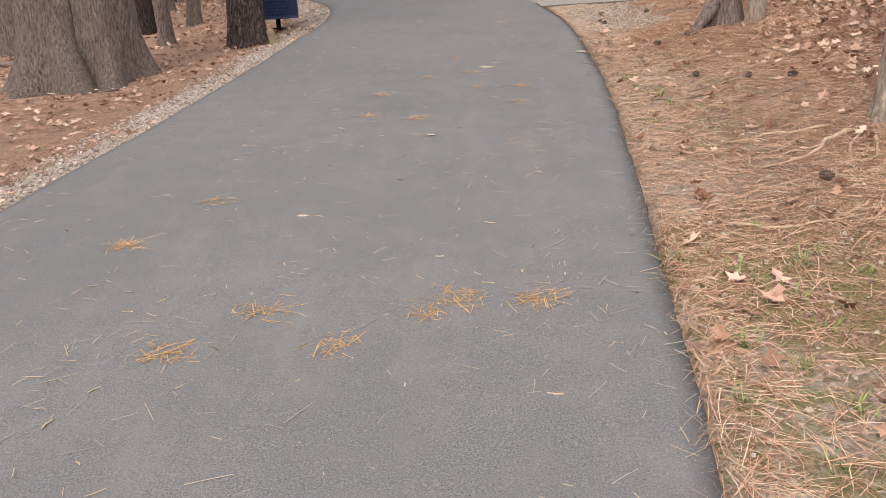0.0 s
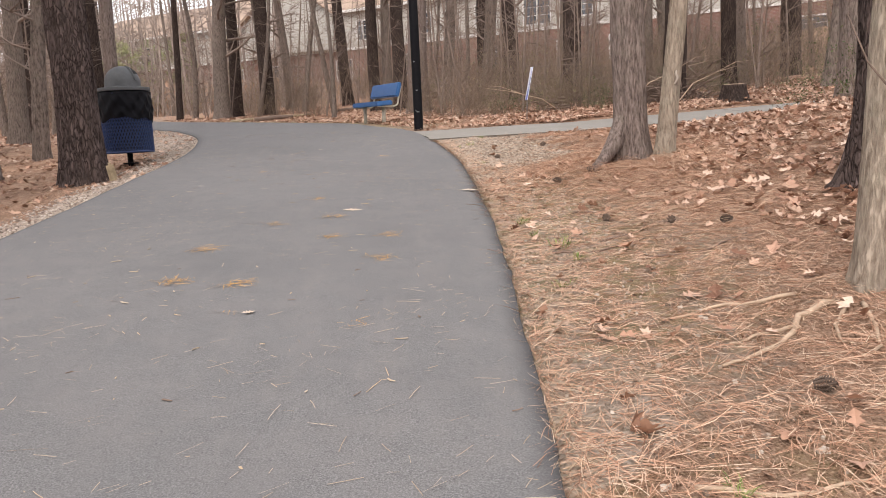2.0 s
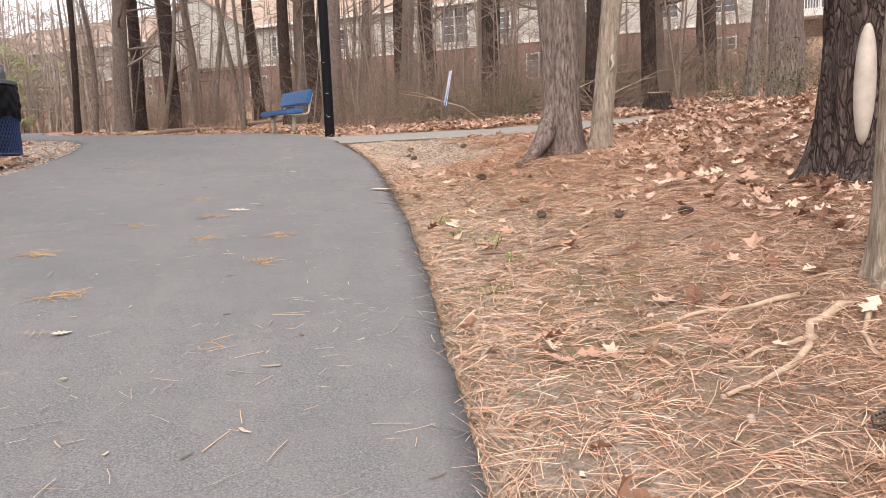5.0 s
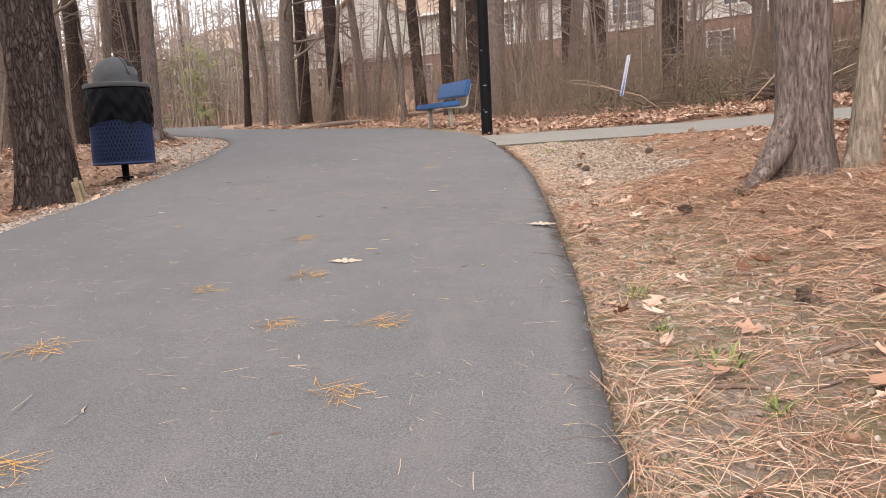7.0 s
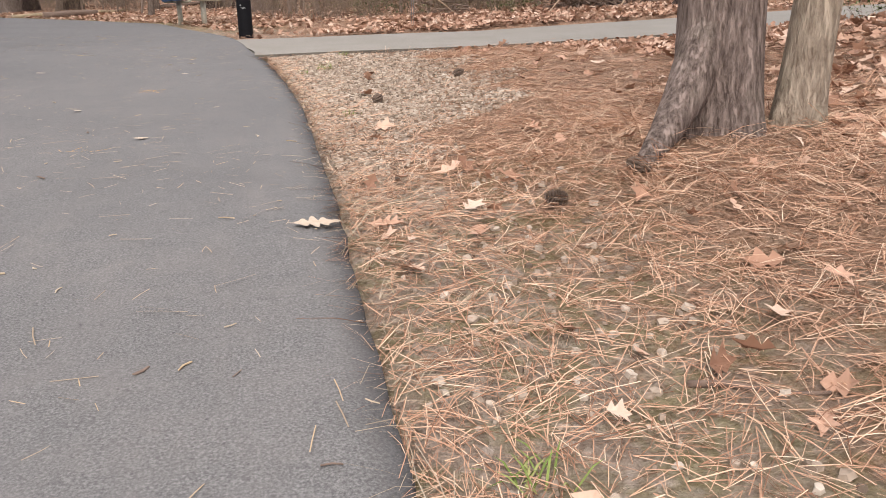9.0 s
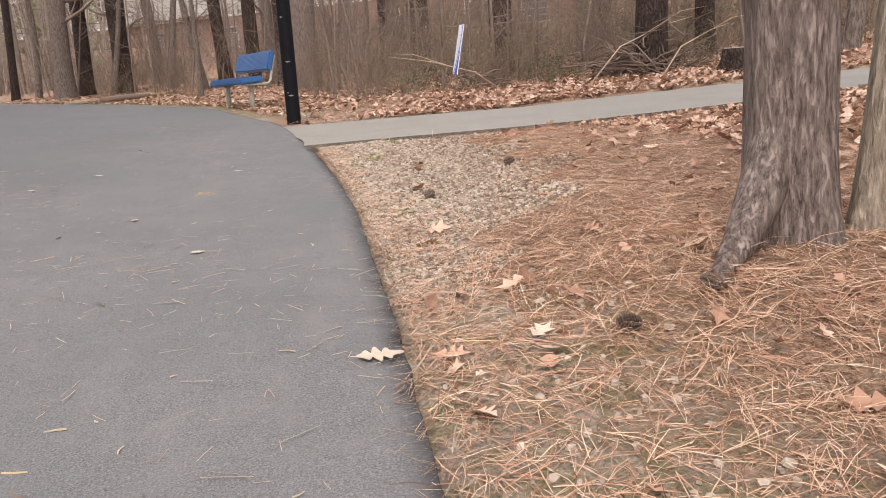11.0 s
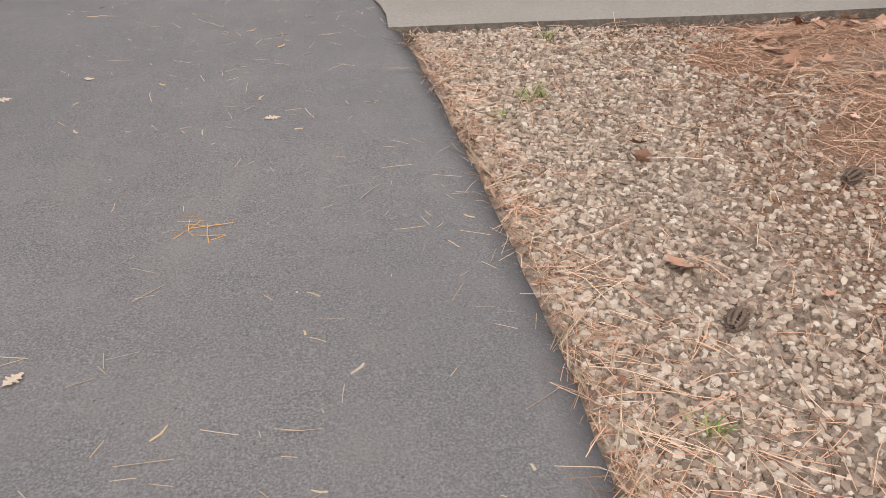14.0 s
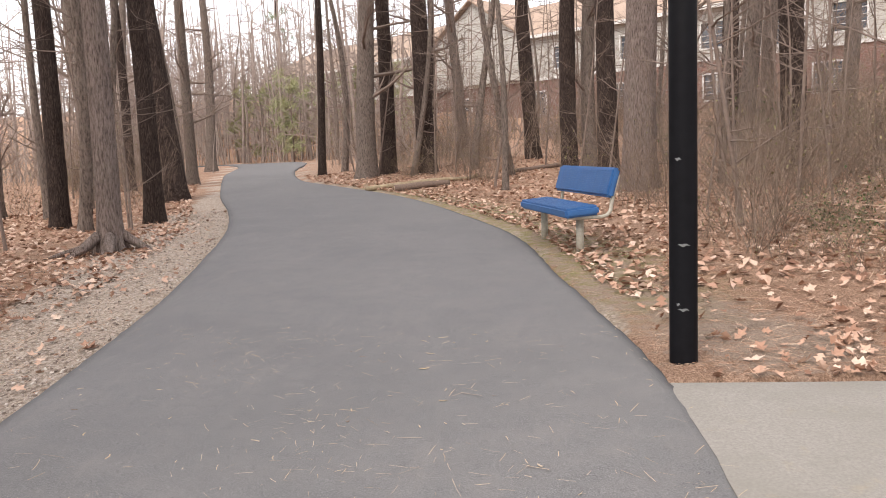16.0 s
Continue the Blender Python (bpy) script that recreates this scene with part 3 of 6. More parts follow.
def branch_net(verts, faces, rnd, p, d, length, r, depth, sides=4):
    """A limb with forks that get finer."""
    n = 4 if depth > 0 else 2
    pts, radii = [Vector(p)], [r]
    d = Vector(d).normalized()
    for i in range(n):
        d = (d + Vector((rnd.uniform(-1, 1), rnd.uniform(-1, 1), rnd.uniform(-0.55, 0.9))) * 0.22).normalized()
        pts.append(pts[-1] + d * (length / n))
        radii.append(r * (1 - 0.8 * (i + 1) / n))
    tube(verts, faces, pts, radii, sides if depth > 1 else 3, cap=False)
    if depth <= 0:
        return
    for _ in range(rnd.randint(3, 5)):
        i = rnd.randint(1, n - 1)
        side = Vector((rnd.uniform(-1, 1), rnd.uniform(-1, 1), rnd.uniform(-0.35, 0.8)))
        branch_net(verts, faces, rnd, pts[i], (d + side * 1.1), length * rnd.uniform(0.3, 0.6), radii[i] * 0.55, depth - 1, sides)


def axis_at(lean, bow, seed, z):
    rnd = random.Random(seed)
    ph = [rnd.uniform(0, 6.28) for _ in range(6)]
    return Vector((lean[0] * z + bow * math.sin(z * 0.35 + ph[0]) - bow * math.sin(ph[0]), lean[1] * z + bow * math.sin(z * 0.3 + ph[1]) - bow * math.sin(ph[1]), z))


def bare_crown(name, mat, height, r0, r1, seed, lean, bow, low, count, reach, depth=2):
    rnd = random.Random(seed * 7 + 1)
    verts, faces = [], []
    for i in range(count):
        z = low + (height - low) * (i + rnd.random()) / count
        a = rnd.uniform(0, 6.28)
        p = axis_at(lean, bow, seed, z)
        rr = r0 + (r1 - r0) * z / height
        up = rnd.uniform(-0.1, 0.75)
        branch_net(verts, faces, rnd, p, (math.cos(a), math.sin(a), up), reach * rnd.uniform(0.45, 1.15), max(0.012, rr * rnd.uniform(0.16, 0.32)), depth)
    return mesh_of(name, verts, faces, mat)


def needle_crown(name, height, seed, low, count, reach, mat=M_NEEDLES):
    """A pine's crown: limbs with tufts of needles, thin and full of gaps."""
    rnd = random.Random(seed * 11 + 3)
    verts, faces = [], []
    for i in range(count):
        z = low + (height - low) * (i + rnd.random()) / count
        a = rnd.uniform(0, 6.28)
        ln = reach * (1 - 0.5 * (z - low) / (height - low)) * rnd.uniform(0.5, 1.1)
        d = Vector((math.cos(a), math.sin(a), rnd.uniform(-0.1, 0.35)))
        tips = []
        for j in range(7):
            q = axis_at((0, 0), 0.15, seed, z) + d * ln * (0.35 + 0.65 * rnd.random()) + Vector((rnd.uniform(-1, 1), rnd.uniform(-1, 1), rnd.uniform(-0.5, 0.6))) * 0.5
            tips.append(q)
        for q in tips:
            for _ in range(22):
                w = Vector((rnd.gauss(0, 1), rnd.gauss(0, 1), rnd.gauss(0.2, 0.8))).normalized()
                s = w.cross(Vector((rnd.random(), rnd.random(), 1))).normalized() * 0.022
                n = len(verts)
                o = q + w * rnd.uniform(0, 0.12)
                verts.extend((o - s, o + s, o + w * rnd.uniform(0.18, 0.4)))
                faces.append((n, n + 1, n + 2))
    return mesh_of(name, verts, faces, mat, False)


TREE_GROUP = "trees of the wood along the path"


def make_tree(kind, seed, x=0, y=0, label="", category="tree"):
    rnd = random.Random(seed)
    ob = thing("sapling" if kind == "whip" else "tree", x, y, 0, label, "sapling" if kind == "whip" else category, group="saplings of the undergrowth" if kind == "whip" else TREE_GROUP)
    lean = (rnd.uniform(-0.02, 0.02), rnd.uniform(-0.02, 0.02))
    if kind == "pine":
        part_mesh("trunk", trunk_mesh("trunk", M_PINE_FAR, 19, 0.27, 0.12, seed, 16, 34, 0.28, 0.3, lean, 0.12, 0.05, 4, 0.05), ob)
        v, f = [], []
        for i in range(9):
            z = 2.2 + 1.0 * i + rnd.random()
            a = rnd.uniform(0, 6.28)
            branch_net(v, f, rnd, axis_at(lean, 0.12, seed, z), (math.cos(a), math.sin(a), rnd.uniform(-0.3, 0.2)), rnd.uniform(0.5, 1.7), 0.018, 1, 3)
        tagged(part_mesh("dead_wood", mesh_of("dead_wood", v, f, M_TWIG), ob), kind="stuff")
        part_mesh("crown", needle_crown("crown", 19, seed, 9, 20, 2.6), ob, "thin green needle crown")
    elif kind == "oak":
        part_mesh("trunk", trunk_mesh("trunk", M_FAROAK, 17, 0.24, 0.06, seed, 14, 34, 0.45, 0.3, lean, 0.2, 0.06, 5), ob)
        part_mesh("crown", bare_crown("crown", M_TWIG, 16.5, 0.24, 0.05, seed, lean, 0.2, 1.8, 24, 2.4, 2), ob, "bare grey twigs")
    elif kind == "thin":
        lean = (rnd.uniform(-0.05, 0.05), rnd.uniform(-0.05, 0.05))
        part_mesh("trunk", trunk_mesh("trunk", M_FAROAK, 11, 0.075, 0.015, seed, 8, 22, 0.3, 0.15, lean, 0.3, 0.06, 3), ob)
        part_mesh("crown", bare_crown("crown", M_TWIG, 10.5, 0.075, 0.02, seed, lean, 0.3, 0.9, 22, 1.5, 1), ob, "bare grey twigs")
    else:
        lean = (rnd.uniform(-0.1, 0.1), rnd.uniform(-0.1, 0.1))
        part_mesh("trunk", trunk_mesh("trunk", M_TWIG, 5.2, 0.022, 0.006, seed, 5, 14, 0.2, 0.1, lean, 0.25, 0.05, 3), ob)
        part_mesh("crown", bare_crown("crown", M_TWIG, 5.0, 0.03, 0.01, seed, lean, 0.25, 0.4, 18, 0.8, 1), ob, "bare whippy twigs")
    return ob


LABELS = {"pine": "tall dark-barked pine with a straight bare lower trunk", "oak": "bare grey-brown hardwood tree in winter", "thin": "slender bare young tree among the woods", "whip": "thin bare sapling of the undergrowth"}
STOCK = {}
PLACED = []


def plant(kind, x, y, size, seed, tilt=(0, 0)):
    """One tree of the wood; size scales its girth, and the height less."""
    rnd = random.Random(seed)
    key = (kind, seed % {"pine": 4, "oak": 5, "thin": 5, "whip": 4}[kind])
    m = Matrix.Translation((x, y, ground_z(x, y))) @ pose(0, 0, 0, tilt[0], tilt[1], rnd.uniform(0, 360)) @ Matrix.Diagonal((size, size, 0.35 + 0.65 * size ** 0.4, 1))
    if key not in STOCK:
        STOCK[key] = make_tree(kind, 100 + 17 * key[1] + len(kind), label=LABELS[kind])
        STOCK[key].matrix_basis = m
    else:
        ob = copy_thing(STOCK[key], m)
        ob.matrix_basis = m
    PLACED.append((x, y))


# the big ones that stand near the path: x, y, kind, girth
for i, (x, y, kind, size) in enumerate([
        (0.9, 30.7, "pine", 0.8), (1.4, 31.2, "oak", 0.8), (1.8, 29.7, "pine", 0.9), (5.55, 28.2, "pine", 1.0), (5.4, 34.3, "pine", 0.9), (-0.3, 36.7, "pine", 0.9), (-2.0, 34.5, "thin", 1.7),
        (6.7, 36.1, "oak", 1.0), (9.4, 37.4, "oak", 1.1), (-11.7, 26.3, "oak", 0.7), (-8.3, 23.7, "pine", 0.65), (-7.4, 23.1, "thin", 1.6), (-6.7, 24.2, "pine", 0.65), (-9.0, 29.2, "pine", 1.4),
        (-12.2, 30.8, "thin", 2.0), (-11.7, 35.6, "oak", 0.8), (-15.5, 44.9, "oak", 1.0), (-11.1, 33.7, "thin", 1.8), (-5.3, 34.4, "oak", 1.3), (-5.0, 36.0, "pine", 0.95), (-3.5, 34.8, "pine", 1.1),
        (-7.7, 37.3, "pine", 0.52), (-11.6, 52.2, "oak", 0.5), (-7.5, 39.4, "thin", 1.8), (6.1, 22.4, "pine", 0.95), (4.8, 29.8, "oak", 0.85),
        (6.8, 17.0, "pine", 0.85), (9.0, 19.3, "pine", 0.65), (9.8, 16.6, "thin", 1.9), (10.5, 21.9, "oak", 0.8), (3.6, 32.0, "oak", 0.9), (-0.7, 32.1, "thin", 1.5), (-3.3, 41.9, "oak", 1.0),
        (8.9, 24.7, "oak", 0.9), (-6.6, 15.8, "oak", 1.0), (-5.3, 14.2, "pine", 0.55), (-6.7, 19.0, "oak", 0.85), (-4.8, 15.3, "thin", 1.9), (-7.2, 13.2, "oak", 1.1),
        (-6.0, 15.9, "thin", 1.5), (-3.9, 5.3, "oak", 1.0), (-8.5, 18.5, "pine", 1.0), (-9.6, 15.5, "oak", 1.0), (14.8, 17.5, "oak", 0.8), (13, 24, "pine", 1.1), (11.2, 29, "oak", 1.0)]):
    plant(kind, x, y, size, 5 + i * 7)
plant("thin", -3.85, 34.3, 1.3, 31, (0, 8))


def far_woods():
    """The distant trunks and twigs that close the view, too far to tell apart."""
    rn = random.Random(606)
    v, f = [], []
    n = 0
    while n < 620:
        b = radians(rn.uniform(6, 66) if n < 430 else rn.uniform(10, 32))
        dist = 34 + 75 * rn.random() ** 0.8 if n < 430 else rn.uniform(46, 82)
        x, y = -dist * math.sin(b), 8 + dist * math.cos(b)
        if not in_wood(x, y, 2.0) or ((x - 33.4) * 0.613 + (y - 37.8) * 0.79 > -3 and x > -32):
            continue
        n += 1
        z = ground_z(x, y) - 0.3
        hgt, r = rn.uniform(6, 14), rn.uniform(0.04, 0.13)
        lx, ly = rn.gauss(0, 0.04), rn.gauss(0, 0.04)
        p = [Vector((x + lx * hgt * t + 0.15 * math.sin(5 * t + x), y + ly * hgt * t, z + hgt * t)) for t in (0, 0.25, 0.5, 0.75, 1)]
        tube(v, f, p, [r * (1 - 0.85 * t) for t in (0, 0.25, 0.5, 0.75, 1)], 5, False)
        for _ in range(13):
            t = rn.uniform(0.08, 0.8)
            o = Vector((x + lx * hgt * t, y + ly * hgt * t, z + hgt * t))
            a = rn.uniform(0, 6.28)
            L = rn.uniform(0.8, 2.8)
            d = Vector((math.cos(a), math.sin(a), rn.uniform(-0.1, 0.9)))
            q = o + d * L * 0.5 + Vector((0, 0, rn.uniform(-0.1, 0.3)))
            tube(v, f, [o, q, o + d * L], [0.035, 0.025, 0.01], 3, False)
            tube(v, f, [q, q + Vector((rn.uniform(-1, 1), rn.uniform(-1, 1), rn.uniform(0, 1))) * L * 0.5], [0.02, 0.008], 3, False)
    ends = 0
    while ends < 210:
        b, dist = radians(rn.uniform(-6, 60)), 36 + 50 * rn.random()
        x, y = -dist * math.sin(b), 8 + dist * math.cos(b)
        if not in_wood(x, y, 2.0) or (x - 33.4) * 0.613 + (y - 37.8) * 0.79 > -2:
            continue
        ends += 1
        z = ground_z(x, y) - 0.1
        for _ in range(9):
            d = Vector((rn.gauss(0, 0.35), rn.gauss(0, 0.35), 1))
            L = rn.uniform(1.0, 3.2)
            o = Vector((x + rn.gauss(0, 0.6), y + rn.gauss(0, 0.6), z))
            tube(v, f, [o, o + d * L * 0.5, o + d * L + Vector((rn.gauss(0, 0.3), rn.gauss(0, 0.3), 0))], [0.03, 0.022, 0.01], 3, False)
    tagged(new("far_woods", mesh_of("far_woods", v, f, M_HAZED_WOOD)), "distant bare winter woods of thin trunks, paled for haze", "woods", kind="stuff")


def in_wood(x, y, clear=1.2):
    if left_edge(y) - clear < x < right_edge(y) + clear:
        return False
    if 1 < x < 26 and walk_near(x) - 0.8 < y < walk_far(x) + 0.8:
        return False
    return True


rnd = random.Random(42)
far_woods()
# the deep wood behind
count = 0
while count < 80:
    x, y = rnd.uniform(-48, 30), rnd.uniform(19, 78)
    behind_house = (x - 33.4) * 0.613 + (y - 37.8) * 0.79
    if not in_wood(x, y, 2.0) or behind_house > -6 or min((x - a) ** 2 + (y - b) ** 2 for a, b in PLACED) < 1.5:
        continue
    k = rnd.random()
    kind = "thin" if x > -3 else "pine" if k < 0.12 else "oak" if k < 0.35 else "thin"
    plant(kind, x, y, rnd.uniform(0.6, 1.2) * (1.1 if kind == "thin" else 0.9), rnd.randint(0, 9999))
    count += 1
# both sides and behind the walker, beyond what is looked at
for x, y in [(-9, 2), (-12, 6), (-7, -4), (-14, 11), (-11, -9), (-5, -12), (-16, -2), (8, -4), (6, -9), (11, -1), (10, 5), (13, 9), (5, -16), (-18, 20), (-22, 13), (16, 14), (18, 5), (-2, -25), (3, -28), (-8, -22), (15, -10), (14, 2), (-13, 17), (-17, 7), (-20, 25), (9.5, 8)]:
    plant("oak" if (x * 7 + y) % 3 else "pine", x, y, 1.0, int(abs(x * 31 + y * 17)))


# ---- trees beside the path ----
def own_tree(x, y, label, dz=0.0):
    return thing("tree", x, y, ground_z(x, y) + dz, label, "tree", group=TREE_GROUP)


t = own_tree(-2.66, 11.25, "large pine with deeply plated red-brown bark beside the trash receptacle")
part_mesh("trunk", trunk_mesh("trunk", M_PINE, 19, 0.232, 0.15, 21, 96, 220, 0.42, 0.35, (-0.014, 0.0), 0.05, 0.05, 5, 0.10), t)
part_mesh("crown", needle_crown("crown", 19, 21, 10, 20, 3.0), t, "thin green needle crown")
bm = box(bmesh.new(), -0.045, -0.07, -0.1, 0.045, 0.07, 0.24, 0.03)
part("stub", bm, M_LOG, t, "pale cut root stub", m=pose(0.37, -0.14, 0, 4, -9, 20))

t = own_tree(3.2, 8.55, "stout grey-barked hardwood with a root flare buried in pine straw", -0.03)
part_mesh("trunk", trunk_mesh("trunk", M_OAK, 17, 0.152, 0.11, 9, 72, 140, 0.5, 0.22, (-0.022, 0.0), 0.03, 0.05, 4, 0.02), t)
part_mesh("crown", bare_crown("crown", M_TWIG, 16, 0.2, 0.06, 9, (-0.022, 0), 0.03, 4.5, 16, 2.6), t, "bare grey twigs")
v, f = [], []
tube(v, f, [(-0.03, -0.01, 0.5), (-0.11, -0.05, 0.3), (-0.2, -0.1, 0.15), (-0.3, -0.16, 0.04), (-0.44, -0.26, -0.06)], [0.1, 0.09, 0.075, 0.055, 0.03], 14)
part_mesh("root", mesh_of("root", v, f, M_OAK), t)

t = own_tree(3.47, 8.45, "slim pale mossy hardwood leaning beside the stout tree")
part_mesh("trunk", trunk_mesh("trunk", M_PALE, 13, 0.085, 0.05, 14, 36, 90, 0.35, 0.12, (0.085, 0.0), 0.05, 0.05, 3, 0.02), t)
part_mesh("crown", bare_crown("crown", M_TWIG, 12, 0.11, 0.03, 14, (0.085, 0), 0.05, 4, 12, 1.8), t, "bare grey twigs")
v, f = [], []
tube(v, f, [(0.06, -0.095, 0.64), (0.075, -0.105, 0.67), (0.085, -0.1, 0.7), (0.065, -0.105, 0.73), (0.075, -0.1, 0.76)], [0.008, 0.011, 0.011, 0.011, 0.006], 6)
part_mesh("bark_curl", mesh_of("bark_curl", v, f, M_SCAR), t, "pale peeling curl of bark")

t = own_tree(3.01, 4.63, "slim pale hardwood with smooth mossy bark and a thin vine")
part_mesh("trunk", trunk_mesh("trunk", M_PALE, 13, 0.086, 0.05, 33, 40, 110, 0.3, 0.1, (0.055, 0.02), 0.06, 0.05, 4, 0.03), t)
part_mesh("crown", bare_crown("crown", M_TWIG, 12, 0.1, 0.03, 33, (0.055, 0.02), 0.06, 4, 12, 1.8), t, "bare grey twigs")
v, f = [], []
tube(v, f, [(0.16, -0.02, 0.0), (0.18, -0.04, 0.25), (0.17, -0.05, 0.5), (0.03, -0.13, 0.75), (-0.12, -0.08, 0.95), (-0.2, -0.05, 1.15)], [0.007, 0.006, 0.006, 0.005, 0.004, 0.002], 6)
part_mesh("vine", mesh_of("vine", v, f, M_STICK), t, "thin dark leafless vine")

t = own_tree(4.27, 6.35, "dark plated pine with a long pale scar of bare wood")
part_mesh("trunk", trunk_mesh("trunk", M_PINE, 18, 0.27, 0.14, 45, 64, 130, 0.4, 0.25, (0.0, 0.0), 0.05, 0.05, 5, 0.11), t)
part_mesh("crown", needle_crown("crown", 18, 45, 10, 16, 3.0), t, "thin green needle crown")
bm = bmesh.new()
bmesh.ops.create_uvsphere(bm, u_segments=20, v_segments=14, radius=1.0)
bmesh.ops.scale(bm, vec=(0.075, 0.055, 0.33), verts=bm.verts[:])
part("scar", bm, M_SCAR, t, "pale weathered bare wood", True, pose(-0.2, -0.2, 0.5, 0, 4, 42))

t = own_tree(-4.35, 9.25, "massive twin-stemmed oak with ridged grey-brown bark and spreading roots")
part_mesh("trunk", trunk_mesh("trunk", M_FAROAK, 17, 0.42, 0.18, 51, 64, 120, 0.75, 0.4, (-0.06, 0.03), 0.05, 0.06, 6, 0.04), t)
part_mesh("stem", trunk_mesh("stem", M_FAROAK, 16, 0.36, 0.15, 57, 56, 110, 0.8, 0.4, (0.06, 0.0), 0.05, 0.06, 5, 0.04), t, m=pose(0.42, 0.1, 0))
part_mesh("crown", bare_crown("crown", M_TWIG, 16, 0.4, 0.1, 51, (-0.06, 0.03), 0.05, 5, 16, 3.0), t, "bare grey twigs")

t = own_tree(-4.25, 12.3, "slim smooth grey hardwood trunk among dead leaves")
part_mesh("trunk", trunk_mesh("trunk", M_OAK, 13, 0.115, 0.05, 62, 28, 70, 0.25, 0.15, (-0.02, 0.0), 0.06, 0.04, 4, 0.02), t)
part_mesh("crown", bare_crown("crown", M_TWIG, 12, 0.1, 0.03, 62, (-0.02, 0), 0.06, 4, 12, 1.8), t, "bare grey twigs")

t = own_tree(-5.08, 20.2, "tall smooth grey hardwood with spreading surface roots beside the path")
part_mesh("trunk", trunk_mesh("trunk", M_OAK, 17, 0.155, 0.11, 70, 44, 100, 0.8, 0.18, (0.01, 0.0), 0.05, 0.04, 5, 0.02), t)
part_mesh("crown", bare_crown("crown", M_TWIG, 16, 0.2, 0.06, 70, (0.01, 0), 0.05, 6, 14, 2.6), t, "bare grey twigs")
for a, ln in ((200, 0.8), (235, 0.6), (300, 0.5), (150, 0.7), (20, 0.5)):
    v, f = [], []
    c, s_ = math.cos(radians(a)), math.sin(radians(a))
    tube(v, f, [(0.15 * c, 0.15 * s_, 0.25), (0.38 * c, 0.38 * s_, 0.09), (0.55 * ln * c + 0.2 * c, 0.55 * ln * s_ + 0.2 * s_, 0.03), (ln * c * 1.1, ln * s_ * 1.1, -0.04)], [0.075, 0.05, 0.035, 0.015], 10)
    part_mesh("root", mesh_of("root", v, f, M_OAK), t)

t = own_tree(2.2, 26.1, "broad pale-barked hardwood behind the blue bench")
part_mesh("trunk", trunk_mesh("trunk", M_OAK, 18, 0.3, 0.2, 77, 44, 90, 0.5, 0.5, (0.01, 0.0), 0.05, 0.05, 5, 0.03), t)
part_mesh("crown", bare_crown("crown", M_TWIG, 17, 0.3, 0.08, 77, (0.01, 0), 0.05, 6, 16, 3.0), t, "bare grey twigs")

t = own_tree(7.0, 11.2, "tall grey ridged hardwood on the leafy bank")
part_mesh("trunk", trunk_mesh("trunk", M_OAK, 18, 0.2, 0.12, 83, 64, 110, 0.3, 0.3, (0.01, 0.0), 0.08, 0.06, 5, 0.03), t)
part_mesh("crown", bare_crown("crown", M_TWIG, 17, 0.25, 0.06, 83, (0.01, 0), 0.08, 6, 14, 2.8), t, "bare grey twigs")


# ---- undergrowth ----
def shrub_mesh(name, seed, stems, h, spread, mat, leaves=0, leaf_mat=M_GREEN):
    rnd = random.Random(seed)
    v, f = [], []
    tips = []
    for _ in range(stems):
        a = rnd.uniform(0, 6.28)
        p = Vector((rnd.gauss(0, spread * 0.3), rnd.gauss(0, spread * 0.3), -0.08))
        d = Vector((math.cos(a) * 0.5, math.sin(a) * 0.5, 1)).normalized()
        ln = h * rnd.uniform(0.5, 1.1)
        pts, radii, r = [p], [], rnd.uniform(0.002, 0.0055)
        for i in range(5):
            d = (d + Vector((rnd.uniform(-1, 1), rnd.uniform(-1, 1), rnd.uniform(-0.7, 0.5))) * 0.28).normalized()
            pts.append(pts[-1] + d * ln / 5)
        tube(v, f, pts, [r * (1 - 0.15 * i) for i in range(6)], 3, False)
        for _ in range(11):
            q = pts[rnd.randint(1, 5)]
            e = (d + Vector((rnd.uniform(-1, 1), rnd.uniform(-1, 1), rnd.uniform(-0.5, 0.8)))).normalized()
            l2 = ln * rnd.uniform(0.12, 0.4)
            k1 = q + e * l2 * 0.5 + Vector((0, 0, rnd.uniform(-0.04, 0.05)))
            k2 = q + e * l2
            tube(v, f, [q, k2], [r * 0.5, r * 0.25], 3, False)
            tips += [k1, k2]
    me = mesh_of(name, v, f, mat)
    lv = None
    if leaves:
        v, f = [], []
        for _ in range(leaves):
            q = rnd.choice(tips) + Vector((rnd.gauss(0, 0.03), rnd.gauss(0, 0.03), rnd.gauss(0, 0.03)))
            w = Vector((rnd.gauss(0, 1), rnd.gauss(0, 1), rnd.gauss(0, 0.6))).normalized()
            s = w.cross(Vector((rnd.random() - 0.5, rnd.random() - 0.5, 1))).normalized()
            L = rnd.uniform(0.025, 0.055)
            n = len(v)
            v += [q, q + w * L * 0.5 + s * L * 0.28, q + w * L, q + w * L * 0.5 - s * L * 0.28]
            f.append((n, n + 1, n + 2, n + 3))
        lv = mesh_of(name + "_leaves", v, f, leaf_mat, False)
    return me, lv


SHRUBS = [shrub_mesh("stems", 300 + i, 26, (1.5, 1.1, 1.9, 1.3, 2.3)[i], (0.7, 0.8, 0.6, 0.9, 0.7)[i], M_BRUSH, (0, 160, 0, 260, 90)[i], M_OLIVE) for i in range(5)]
SHRUBS += [shrub_mesh("stems", 320 + i, 16, (0.8, 0.6)[i], 0.6, M_BRUSH, 420) for i in range(2)]


